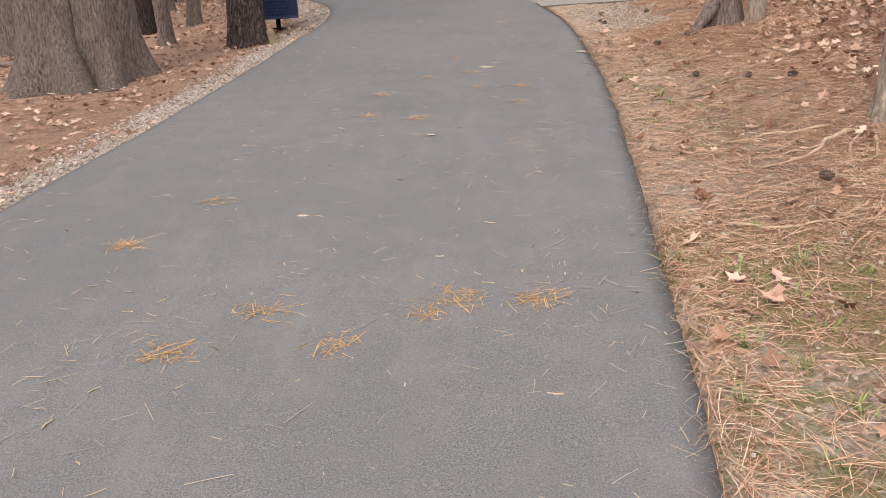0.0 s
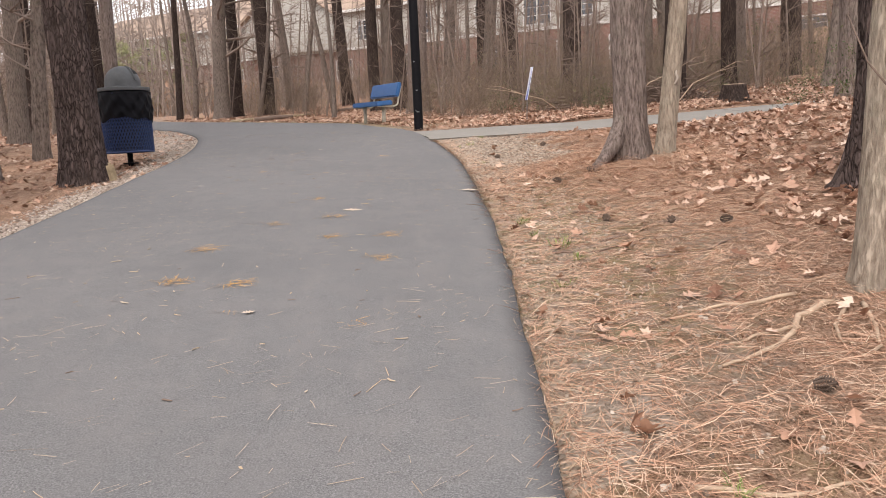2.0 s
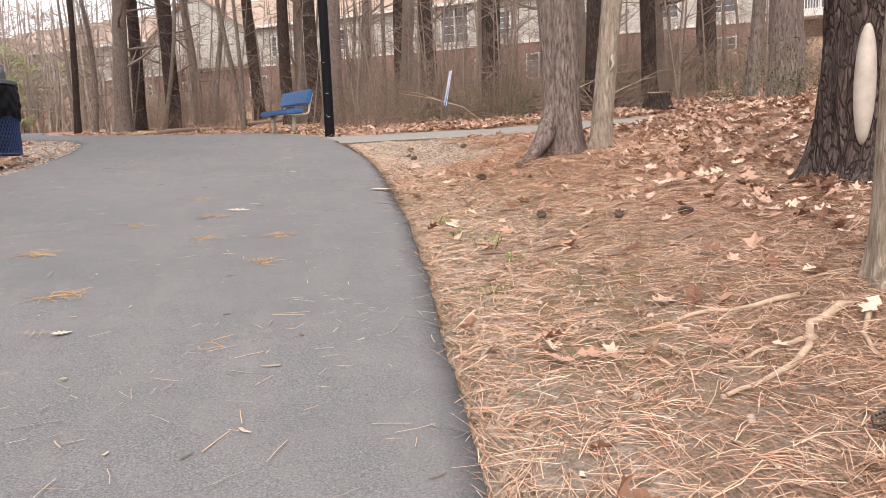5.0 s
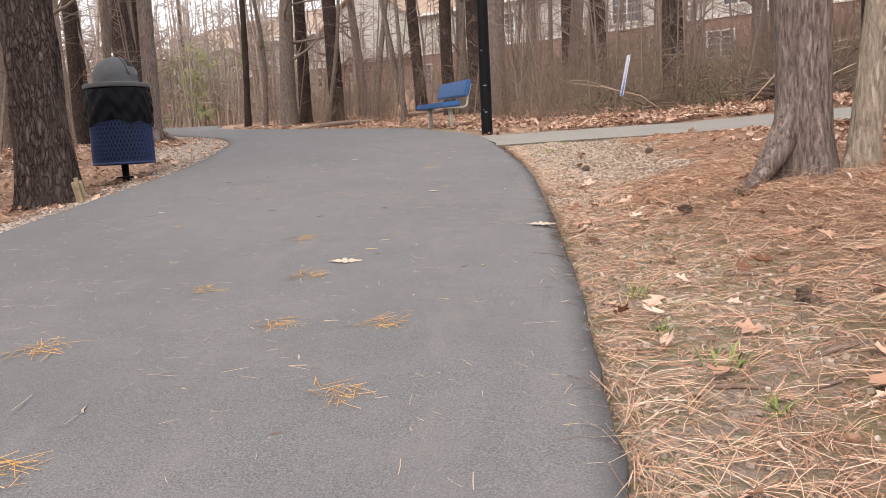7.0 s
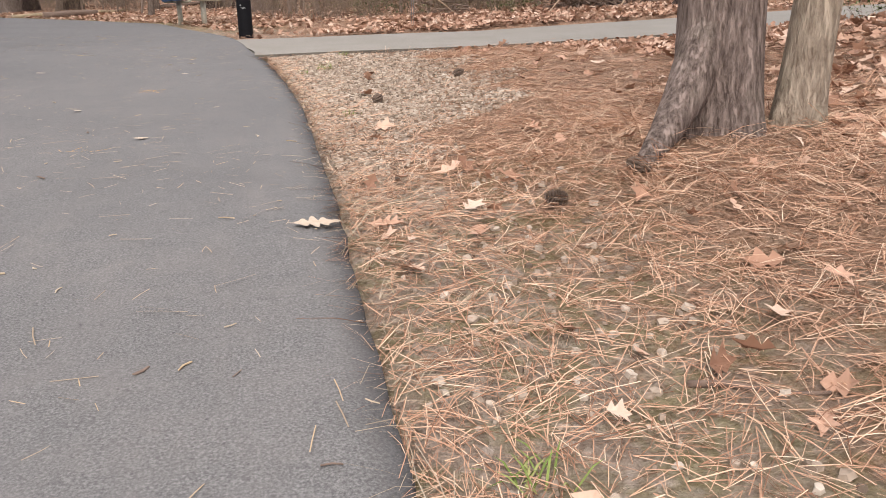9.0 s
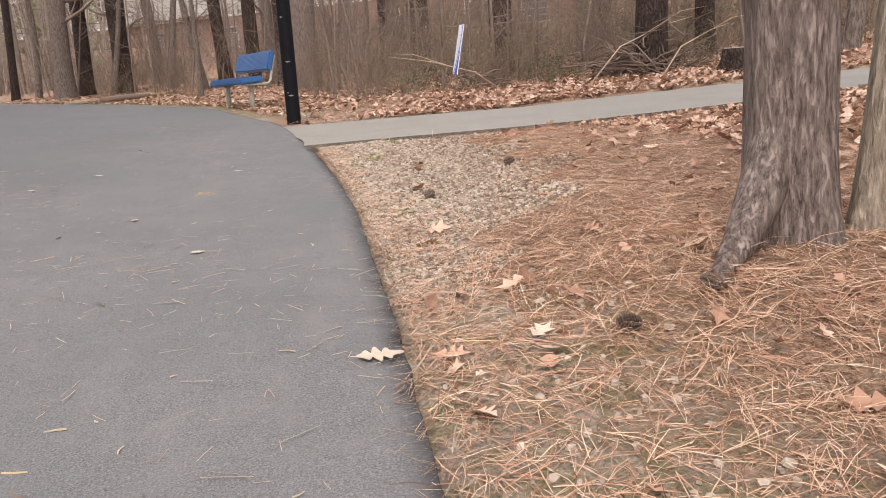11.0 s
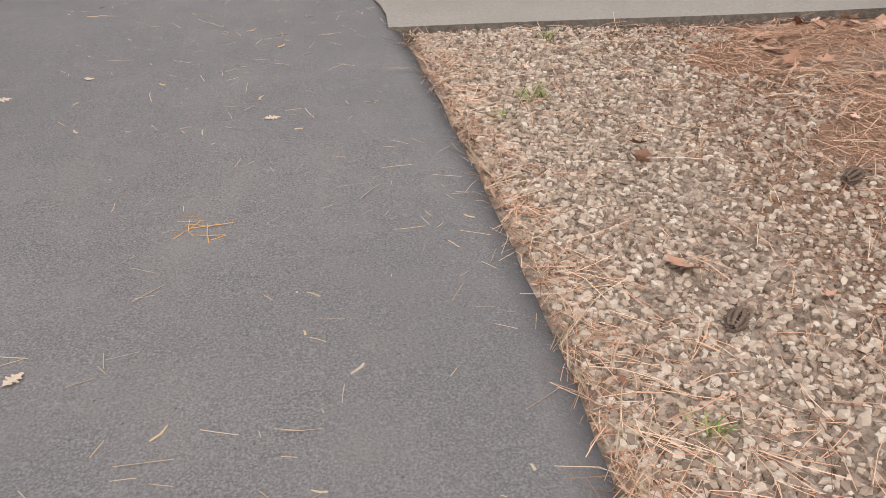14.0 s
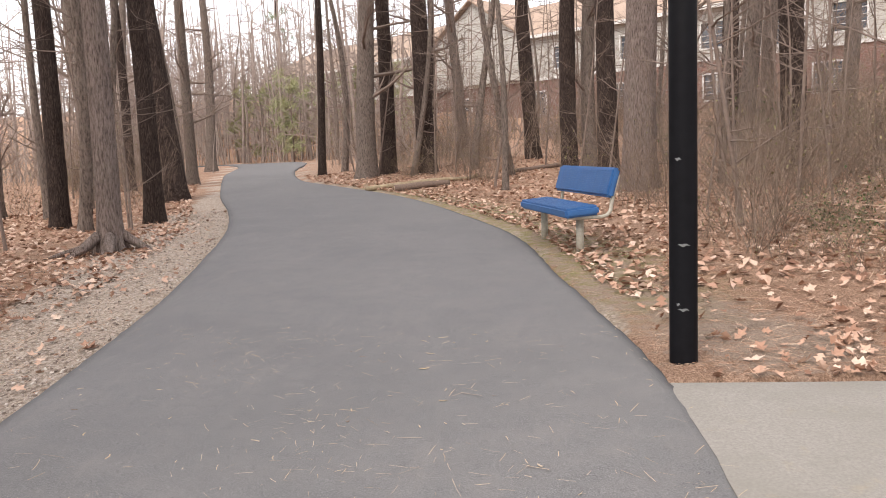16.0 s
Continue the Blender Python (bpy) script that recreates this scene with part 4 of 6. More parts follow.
def shrub(x, y, i, size, rz):
    stems, leaves = SHRUBS[i]
    ob = thing("shrub", x, y, ground_z(x, y), "low evergreen shrub with small green leaves" if i > 4 else "tangled brown shrub with a few olive leaves" if leaves else "tangled bare brown shrub of dry stems", "shrub", rz, "undergrowth of the wood")
    ob.scale = (size, size, size)
    tagged(part_mesh("thicket", stems, ob), kind="stuff")
    if leaves:
        tagged(part_mesh("foliage", leaves, ob, "small dark green leaves" if i > 4 else "few small olive leaves"), kind="stuff")


rnd = random.Random(77)
n = 0
while n < 190:
    # the thicket beyond the side walk, and the left-hand wood
    k = rnd.random()
    if k < 0.45:
        x, y = rnd.uniform(1.5, 16), rnd.uniform(17.2, 26)
        if y < 17.6 + 0.25 * abs(x - 4):
            continue
    elif k < 0.68:
        x, y = rnd.uniform(-6, 10), rnd.uniform(26, 45)
    else:
        x, y = rnd.uniform(-26, -8.5), rnd.uniform(20, 48)
    if not in_wood(x, y, 1.8):
        continue
    shrub(x, y, rnd.randint(0, 4), rnd.uniform(0.7, 1.25), rnd.uniform(0, 360))
    n += 1
for x, y, s in [(6.4, 10.2, 0.9), (6.9, 10.7, 0.8), (6.1, 10.9, 0.7), (7.6, 9.8, 0.9), (5.6, 18.4, 1.0), (7.4, 19, 1.1), (4.9, 19.5, 1.0), (6.5, 20.5, 1.2), (8.3, 18.2, 1.0), (3.6, 18.6, 0.8), (5.3, 17.3, 0.7), (9.2, 20.3, 1.2)]:
    shrub(x, y, 5 + int(x * 10) % 2, s, x * 77)
for x, y, i, k in [(2.9, 18.0, 1, 0.5), (3.3, 17.5, 3, 0.55), (4.2, 18.3, 5, 0.8), (4.7, 17.6, 3, 0.6), (5.2, 18.8, 1, 0.8), (5.9, 17.9, 6, 0.8), (6.2, 18.7, 3, 0.8), (7.0, 18.2, 5, 1.0), (7.9, 17.4, 3, 0.7), (8.6, 17.0, 1, 0.8), (9.3, 16.9, 6, 0.9), (2.3, 19.6, 3, 0.6), (3.9, 19.9, 6, 1.0), (10.2, 17.5, 5, 1.0)]:
    shrub(x, y, i, k, x * 131)
for i in range(64):
    shrub(rnd.uniform(2.8, 17), rnd.uniform(23, 33), rnd.randint(0, 4) if i % 4 else 5, rnd.uniform(1.0, 1.6) if i % 4 else rnd.uniform(1.6, 2.2), rnd.uniform(0, 360))
# sapling whips among the trunks
n = 0
while n < 48:
    x, y = rnd.uniform(-16, 14), rnd.uniform(34, 58)
    if in_wood(x, y, 2) and (x - 33.4) * 0.613 + (y - 37.8) * 0.79 < -3:
        shrub(x, y, rnd.randint(0, 4), rnd.uniform(1.2, 2.0), rnd.uniform(0, 360))
        n += 1
n = 0
while n < 150:
    x, y = (rnd.uniform(-16, 14), rnd.uniform(17.5, 46)) if n < 100 else (rnd.uniform(2.5, 13), rnd.uniform(18, 32))
    if not in_wood(x, y, 1.5):
        continue
    plant("whip", x, y, rnd.uniform(0.8, 1.7), rnd.randint(0, 9999))
    n += 1

YOUNG = needle_crown("crown", 5.0, 501, 0.6, 16, 1.3, M_YOUNG)
for x, y in [(-15.5, 56), (-18.5, 60), (-12.5, 58), (-21, 62), (-10, 62), (-13, 62), (-16, 66), (-20, 68), (-17, 63)]:
    e = thing("young_evergreen", x, y, ground_z(x, y), "young yellow-green evergreen at the bend of the path", "tree", x * 50, "young evergreens of the wood")
    v, f = [], []
    tube(v, f, [(0, 0, -0.1), (0.02, 0, 2.5), (0, 0, 5)], [0.05, 0.035, 0.01], 6)
    part_mesh("trunk", mesh_of("trunk", v, f, M_TWIG), e)
    part_mesh("crown", YOUNG, e, "thin yellow-green foliage")


# ---- the apartment building beyond the wood ----
def make_siding():
    m, nt, b = material("cream_lap_siding", 0.7, 0.0, 0.3)
    tc = nt.nodes.new("ShaderNodeTexCoord")
    s = nt.nodes.new("ShaderNodeSeparateXYZ")
    nt.links.new(tc.outputs["Object"], s.inputs[0])
    # the shade line at each board's lap is painted into the cream colour
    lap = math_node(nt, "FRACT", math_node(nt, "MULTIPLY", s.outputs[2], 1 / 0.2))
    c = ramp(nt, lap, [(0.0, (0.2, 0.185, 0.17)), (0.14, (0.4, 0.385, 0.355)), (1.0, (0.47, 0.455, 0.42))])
    c = mixc(nt, math_node(nt, "MULTIPLY", noise_tex(nt, 1.2, 5), 0.3), c, (0.36, 0.34, 0.3))
    nt.links.new(c, b.inputs["Base Color"])
    bump(nt, b, lap, 0.6, 0.02)
    return m


def make_brickwork():
    m, nt, b = material("red_brickwork", 0.85, 0.0, 0.2)
    tc = nt.nodes.new("ShaderNodeTexCoord")
    mp = nt.nodes.new("ShaderNodeMapping")
    mp.inputs["Rotation"].default_value = (radians(90), 0, 0)
    nt.links.new(tc.outputs["Object"], mp.inputs[0])
    br = nt.nodes.new("ShaderNodeTexBrick")
    br.inputs["Color1"].default_value, br.inputs["Color2"].default_value, br.inputs["Mortar"].default_value = (0.165, 0.08, 0.066, 1), (0.23, 0.12, 0.1, 1), (0.32, 0.28, 0.25, 1)
    br.inputs["Scale"].default_value, br.inputs["Brick Width"].default_value, br.inputs["Row Height"].default_value, br.inputs["Mortar Size"].default_value = 1.0, 0.22, 0.075, 0.008
    nt.links.new(mp.outputs[0], br.inputs["Vector"])
    nt.links.new(mixc(nt, math_node(nt, "MULTIPLY", noise_tex(nt, 2, 5), 0.4), br.outputs["Color"], (0.2, 0.11, 0.09)), b.inputs["Base Color"])
    return m


M_SIDING, M_BRICK = make_siding(), make_brickwork()
M_ROOF = plain("brown_shingle_roof", (0.34, 0.25, 0.19), 0.9, vary=0.3, scale=9)
M_TRIM = plain("white_trim", (0.62, 0.61, 0.59), 0.6, vary=0.06)
M_GLASS, _nt, _b = material("window_glass", 0.08, 0.0, 0.6)
_b.inputs["Base Color"].default_value = (0.05, 0.06, 0.075, 1)
_nt.links.new(ramp(_nt, noise_tex(_nt, 0.9, 3), [(0.35, (0.03, 0.035, 0.045)), (0.7, (0.16, 0.18, 0.21))]), _b.inputs["Base Color"])


def build_house():
    # local x runs along the facade from its near end, local y away from the path, z is height above sea of the scene
    ang = math.degrees(math.atan2(0.613, -0.79))
    h = thing("apartment_building", 33.4, 37.8, 0, "long two-storey apartment building, brick below and cream siding above", "building", m=pose(33.4, 37.8, 0, 0, 0, ang))
    # the facade's outward side is to the local left-hand: +y
    L0, L1, D = -14.0, 80.0, -13.0
    holes = []
    for s in (10.6, 21.5, 25.1, 31.1, 37.5, 44, 51, 56, 63, 70, 3.5, -5):
        holes.append((s, 1.5, 4.3, 5.7))
    for s in (10.6, 13.5, 20.5, 24.2, 31.2, 36.5, 42, 47, 52, 56, 62, 68, 74, 1.5, -6):
        holes.append((s, 0.95 if s in (13.5, 42, 62) else 1.6, 7.15, 8.5))
    holes.append((27.3, 1.9, 6.9, 9.05))
    holes.append((5.6, 1.9, 6.85, 8.9))

    def wall(name, z0, z1, mat, y):
        bm = bmesh.new()
        mine = [(s - w / 2, s + w / 2, a, b) for s, w, a, b in holes if a >= z0 - 0.2 and b <= z1 + 0.2]
        xs = sorted({L0, L1, *[v for q in mine for v in q[:2]]})
        zs = sorted({z0, z1, *[v for q in mine for v in q[2:]]})
        for xa, xb in zip(xs, xs[1:]):
            for za, zb in zip(zs, zs[1:]):
                cx, cz = (xa + xb) / 2, (za + zb) / 2
                if any(q[0] < cx < q[1] and q[2] < cz < q[3] for q in mine):
                    continue
                box(bm, xa, y - 0.2, za, xb, y, zb)
        bmesh.ops.remove_doubles(bm, verts=bm.verts[:], dist=0.001)
        part(name, bm, mat, h)

    wall("brick_wall", 0.5, 6.55, M_BRICK, 0.0)
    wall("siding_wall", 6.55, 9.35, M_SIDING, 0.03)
    bm = bmesh.new()
    box(bm, L0, D, 0.5, L1, D + 0.2, 9.35)
    part("back_wall", bm, M_SIDING, h)
    for x in (L0, L1 - 0.2):
        bm = bmesh.new()
        box(bm, x, D + 0.2, 0.5, x + 0.2, -0.2, 9.35)
        part("end_wall", bm, M_SIDING, h)
    bm = bmesh.new()
    box(bm, L0, -0.3, 6.45, L1, 0.09, 6.62)
    part("belt_trim", bm, M_TRIM, h)
    bm = bmesh.new()
    box(bm, L0 - 0.3, 0.36, 9.2, L1 + 0.3, 0.5, 9.4)
    part("gutter", bm, M_TRIM, h)
    bm = bmesh.new()
    ridge = 12.7
    pts = [(L0 - 0.4, 0.42, 9.33), (L0 - 0.4, D / 2, ridge), (L0 - 0.4, D - 0.4, 9.33)]
    a = [bm.verts.new(p) for p in pts] + [bm.verts.new((p[0], p[1], p[2] - 0.12)) for p in pts]
    b = [bm.verts.new((L1 + 0.4, p[1], p[2])) for p in pts] + [bm.verts.new((L1 + 0.4, p[1], p[2] - 0.12)) for p in pts]
    for i in (0, 1):
        bm.faces.new((a[i], a[i + 1], b[i + 1], b[i]))
        bm.faces.new((a[i + 3], b[i + 3], b[i + 4], a[i + 4]))
    bm.faces.new((a[0], b[0], b[3], a[3]))
    bm.faces.new((a[2], a[5], b[5], b[2]))
    bm.faces.new((a[0], a[3], a[4], a[1]))
    bm.faces.new((a[1], a[4], a[5], a[2]))
    part("roof", bm, M_ROOF, h)
    # two cross gables clad in siding
    for s0, s1, top in ((20.0, 29.5, 12.6), (44.5, 54.0, 12.3)):
        bm = bmesh.new()
        front = [bm.verts.new(p) for p in ((s0, 0.55, 6.62), (s1, 0.55, 6.62), (s1, 0.55, 9.35), ((s0 + s1) / 2, 0.55, top), (s0, 0.55, 9.35))]
        back = [bm.verts.new((v.co.x, -5.5, v.co.z)) for v in front]
        bm.faces.new(front)
        for i in range(5):
            j = (i + 1) % 5
            bm.faces.new((front[j], front[i], back[i], back[j]))
        if s0 > 40:
            part("gable", bm, M_SIDING, h)
        else:
            bm.free()
        bm = bmesh.new()
        mid = (s0 + s1) / 2
        if s0 > 40:
            for sx in (s0 - 0.4, s1 + 0.4):
                q = [bm.verts.new(p) for p in ((sx, 0.95, 9.15), (mid, 0.95, top + 0.12), (mid, -5.5, top + 0.12), (sx, -5.5, 9.15))]
                q2 = [bm.verts.new((v.co.x, v.co.y, v.co.z + 0.14)) for v in q]
                bm.faces.new(q)
                bm.faces.new(q2[::-1])
                for i in range(4):
                    j = (i + 1) % 4
                    bm.faces.new((q[i], q2[i], q2[j], q[j]))
            part("gable_roof", bm, M_ROOF, h)
        else:
            bm.free()
    for s, w, z0, z1 in holes:
        y = 0.0 if z1 < 6.5 else 0.03
        win = part("window", box(bmesh.new(), s - w / 2, y - 0.15, z0, s + w / 2, y - 0.11, z1), M_GLASS, h, "white-framed dark window")
        bm = bmesh.new()
        t = 0.09
        for q in ((s - w / 2 - t, z0 - t, s - w / 2, z1 + t), (s + w / 2, z0 - t, s + w / 2 + t, z1 + t), (s - w / 2, z1, s + w / 2, z1 + t), (s - w / 2, z0 - t, s + w / 2, z0), (s - 0.03, z0, s + 0.03, z1)):
            box(bm, q[0], y - 0.105, q[1], q[2], y + 0.05, q[3])
        part("frame", bm, M_TRIM, win)
        bm = bmesh.new()
        for z in np.linspace(z0, z1, 5)[1:-1]:
            box(bm, s - w / 2, y - 0.1, z - 0.018, s + w / 2, y - 0.06, z + 0.018)
        part("glazing_bar", bm, M_TRIM, win)
    # balcony with a white rail
    balcony = part("balcony", box(bmesh.new(), 3.4, 0.06, 6.3, 8.2, 1.8, 6.55), M_TRIM, h, "white-railed balcony")
    bm = bmesh.new()
    box(bm, 3.4, 1.72, 7.47, 8.2, 1.8, 7.55)
    box(bm, 3.4, 1.72, 6.63, 8.2, 1.8, 6.69)
    part("rail", bm, M_TRIM, balcony)
    me = bpy.data.meshes.new("baluster")
    bm = box(bmesh.new(), -0.02, -0.02, 0, 0.02, 0.02, 0.8)
    bm.to_mesh(me)
    bm.free()
    me.materials.append(M_TRIM)
    for i in range(36):
        part_mesh("baluster", me, balcony, m=Matrix.Translation((3.48 + i * 0.133, 1.76, 6.67)))


build_house()


# ---- street furniture ----
def build_post():
    x, y = 1.6, 15.3
    z = 1.0
    p = thing("lamp_post", x, y, z, "round black-painted steel lamp post with scuffed bands", "lamp post")
    bm = bmesh.new()
    lathe(bm, [(0.079, -0.2), (0.079, 0.0), (0.08, 0.02), (0.079, 0.03), (0.077, 1.5), (0.074, 4.4), (0.06, 4.42)], 40, True)
    part("pole", bm, M_BLACK, p, "", True)
    for z0, w in ((0.33, 0.8), (0.7, 0.9), (1.18, 0.5), (0.36, 0.3)):
        bm = bmesh.new()
        n = 14
        a0 = radians(-96 if w > 0.6 else -118)
        rows = []
        for j in range(3):
            rows.append([bm.verts.new((0.0812 * math.cos(a0 + w * (i / n - 0.5)), 0.0812 * math.sin(a0 + w * (i / n - 0.5)), z0 + (j - 1) * 0.009 * (1 - abs(2 * i / n - 1)) + 0.003 * math.sin(i * 0.8))) for i in range(n + 1)])
        for a, b in zip(rows, rows[1:]):
            for i in range(n):
                bm.faces.new((a[i], a[i + 1], b[i + 1], b[i]))
        part("scuff", bm, M_SCUFF, p, "bare silver scuff mark", True)
    return p


def build_bench():
    cx, cy = 0.83, 19.9
    z = 1.13
    a = math.degrees(math.atan2(1.2, -0.43))  # the bench's long side
    b = thing("bench", cx, cy, z, "blue ribbed vinyl-coated park bench on cream steel legs", "bench", m=pose(cx, cy, z, 0, 0, a))
    # local x along the seat, local +y towards the path
    W = 0.86

    def slab(name, depth, thick, mat, label, ribs):
        bm = bmesh.new()
        box(bm, -W, -depth / 2, -thick / 2, W, depth / 2, thick / 2, 0.022)
        seat = part(name, bm, mat, b, label)
        rib = bpy.data.meshes.new("rib")
        q = box(bmesh.new(), -W + 0.03, -0.006, 0, W - 0.03, 0.006, 0.006, 0.0)
        q.to_mesh(rib)
        q.free()
        rib.materials.append(mat)
        for i in range(ribs):
            part_mesh("rib", rib, seat, m=Matrix.Translation((0, -depth / 2 + 0.035 + (depth - 0.07) * i / (ribs - 1), thick / 2 - 0.001)))
        return seat

    s = slab("seat", 0.38, 0.1, M_BLUE, "blue vinyl-coated ribbed seat", 14)
    s.matrix_local = pose(0, 0.05, 0.435, -4, 0, 0)
    k = slab("backrest", 0.32, 0.085, M_BLUE, "blue vinyl-coated ribbed backrest", 13)
    k.matrix_local = pose(0, -0.30, 0.725, -74, 0, 0)
    for x in (-0.63, 0.63):
        v, f = [], []
        tube(v, f, [(x, 0.0, -0.1), (x, 0.0, 0.39)], [0.042, 0.042], 12)
        part_mesh("leg", mesh_of("leg", v, f, M_CREAM), b, "cream painted steel pedestal")
        v, f = [], []
        e = x * 0.8 / 0.63
        tube(v, f, [(x, 0.02, 0.37), (e, 0.02, 0.37)], [0.024] * 2, 10)
        tube(v, f, [(e, 0.2, 0.378), (e, 0.0, 0.37), (e, -0.19, 0.368), (e, -0.25, 0.385), (e, -0.285, 0.43), (e, -0.3, 0.52), (e, -0.335, 0.66), (e, -0.375, 0.8)], [0.021] * 8, 12)
        part_mesh("bracket", mesh_of("bracket", v, f, M_CREAM), b, "cream bent steel bracket")


def build_receptacle():
    x, y = -2.58, 12.78
    z = ground_z(x, y) + 0.035
    c = thing("trash_receptacle", x, y, z, "dark blue mesh litter bin with black bag and grey dome lid", "trash can", m=pose(x, y, z, -2, -0.5, 0) @ Matrix.Diagonal((0.95, 0.95, 1.04, 1)))
    bm = bmesh.new()
    lathe(bm, [(0.04, -0.1), (0.04, 0.17)], 16, True)
    lathe(bm, [(0.11, 0.0), (0.11, 0.015), (0.05, 0.02)], 16)
    part("pedestal", bm, M_BLACK, c, "short black steel pedestal", True)
    bm = bmesh.new()
    lathe(bm, [(0.0, 0.155), (0.325, 0.155), (0.332, 0.17), (0.328, 0.86), (0.336, 0.92), (0.338, 0.94), (0.33, 0.94)], 40)
    basket = part("basket", bm, M_INSIDE, c, "dark lining behind blue mesh", True)
    # expanded metal: rows of slanting strands on the basket
    v, f = [], []
    rows, cols = 17, 52
    for turn in (1, -1):
        for i in range(cols):
            pts = []
            for j in range(rows * 1 + 1):
                a = 2 * math.pi * (i + (0.5 * (j % 2)) * turn) / cols
                pts.append((0.341 * math.cos(a), 0.341 * math.sin(a), 0.165 + 0.76 * j / rows))
            tube(v, f, pts, [0.0085] * len(pts), 4, False)
    tagged(part_mesh("mesh", mesh_of("mesh", v, f, M_NAVY), basket, "dark blue vinyl-coated expanded metal"), kind="stuff")
    for zz, r in ((0.16, 0.343), (0.92, 0.345)):
        bm = bmesh.new()
        lathe(bm, [(r - 0.014, zz - 0.014), (r + 0.006, zz - 0.012), (r + 0.01, zz), (r + 0.006, zz + 0.012), (r - 0.014, zz + 0.014)], 40)
        part("hoop", bm, M_NAVY, c, "", True)
    # the bag folded over the rim, with creases
    bm = bmesh.new()
    seg, rings = 144, 18
    rr = []
    for j in range(rings + 1):
        q = j / rings
        ring = []
        for i in range(seg):
            a = 2 * math.pi * i / seg
            hang = 0.36 + 0.025 * math.sin(a * 2 + 1) + 0.012 * math.sin(a * 5)
            crease = 0.007 * math.sin(a * 13 + 9 * q + 2 * math.sin(a * 3)) + 0.008 * math.sin(a * 5 - 11 * q + math.sin(a * 2)) + 0.008 * noise.noise((math.cos(a) * 4, math.sin(a) * 4, q * 5))
            r = 0.354 + 0.35 * crease + 0.011 * abs(math.sin(a * 6 + 5 * q + math.sin(a * 2.0))) ** 3 + 0.009 * abs(math.sin(a * 9 - 6 * q)) ** 4 + 0.014 * math.sin(q * 3.1)
            ring.append(bm.verts.new((r * math.cos(a), r * math.sin(a), 0.94 - hang * q + 0.01 * math.sin(a * 9) * q)))
        rr.append(ring)
    for a, b in zip(rr, rr[1:]):
        for i in range(seg):
            bm.faces.new((a[i], b[i], b[(i + 1) % seg], a[(i + 1) % seg]))
    part("liner_bag", bm, M_BAG, c, "black plastic bag folded over the rim", True)
    bm = bmesh.new()
    lathe(bm, [(0.33, 0.95), (0.367, 0.952), (0.372, 0.956), (0.373, 0.96), (0.373, 0.99), (0.372, 0.996), (0.367, 0.999), (0.36, 1.0), (0.262, 1.003), (0.256, 1.004), (0.253, 1.008), (0.251, 1.016), (0.25, 1.05)] + [(0.25 * math.cos(u), 1.06 + 0.23 * math.sin(u)) for u in np.linspace(0.08, 1.53, 12)], 48, True)
    lid = part("lid", bm, M_DOME, c, "grey plastic dome lid", True)
    # the flap opening, to the path and away from the walker: its dark inside is a near-black sheet on the closed dome
    bm = bmesh.new()
    yaw = 4
    n = 10
    grid = []
    for j in range(n + 1):
        el = radians(30 + 48 * j / n)
        row = []
        for i in range(n + 1):
            az = radians(yaw) + radians(34) * (2 * i / n - 1)
            rad = 1.012
            row.append(bm.verts.new((0.25 * rad * math.cos(el) * math.cos(az), 0.25 * rad * math.cos(el) * math.sin(az), 1.06 + 0.232 * rad * math.sin(el))))
        grid.append(row)
    for j in range(n):
        for i in range(n):
            bm.faces.new((grid[j][i], grid[j][i + 1], grid[j + 1][i + 1], grid[j + 1][i]))
    part("opening", bm, M_DARK, lid, "dark patch standing in for the shaded flap opening", True)
    bm = bmesh.new()
    grid = []
    for j in range(n + 1):
        el = radians(6 + 27 * j / n)
        grid.append([bm.verts.new((0.25 * (1.02 - 0.05 * j / n) * math.cos(el) * math.cos(az), 0.25 * (1.02 - 0.05 * j / n) * math.cos(el) * math.sin(az), 1.06 + 0.236 * math.sin(el)))
                     for az in (radians(yaw) + radians(34) * (2 * i / n - 1) for i in range(n + 1))])
    for j in range(n):
        for i in range(n):
            bm.faces.new((grid[j][i], grid[j][i + 1], grid[j + 1][i + 1], grid[j + 1][i]))
    part("flap", bm, M_DOME, lid, "grey plastic push flap", True)
    for sgn in (-1, 1):
        v, f = [], []
        pts = []
        for j in range(9):
            el = radians(8 + 58 * j / 8)
            az = radians(yaw) + radians(36) * sgn
            pts.append((0.256 * math.cos(el) * math.cos(az), 0.256 * math.cos(el) * math.sin(az), 1.06 + 0.237 * math.sin(el)))
        tube(v, f, pts, [0.012] * 9, 6)
        part_mesh("rim", mesh_of("rim", v, f, M_DOME), lid)


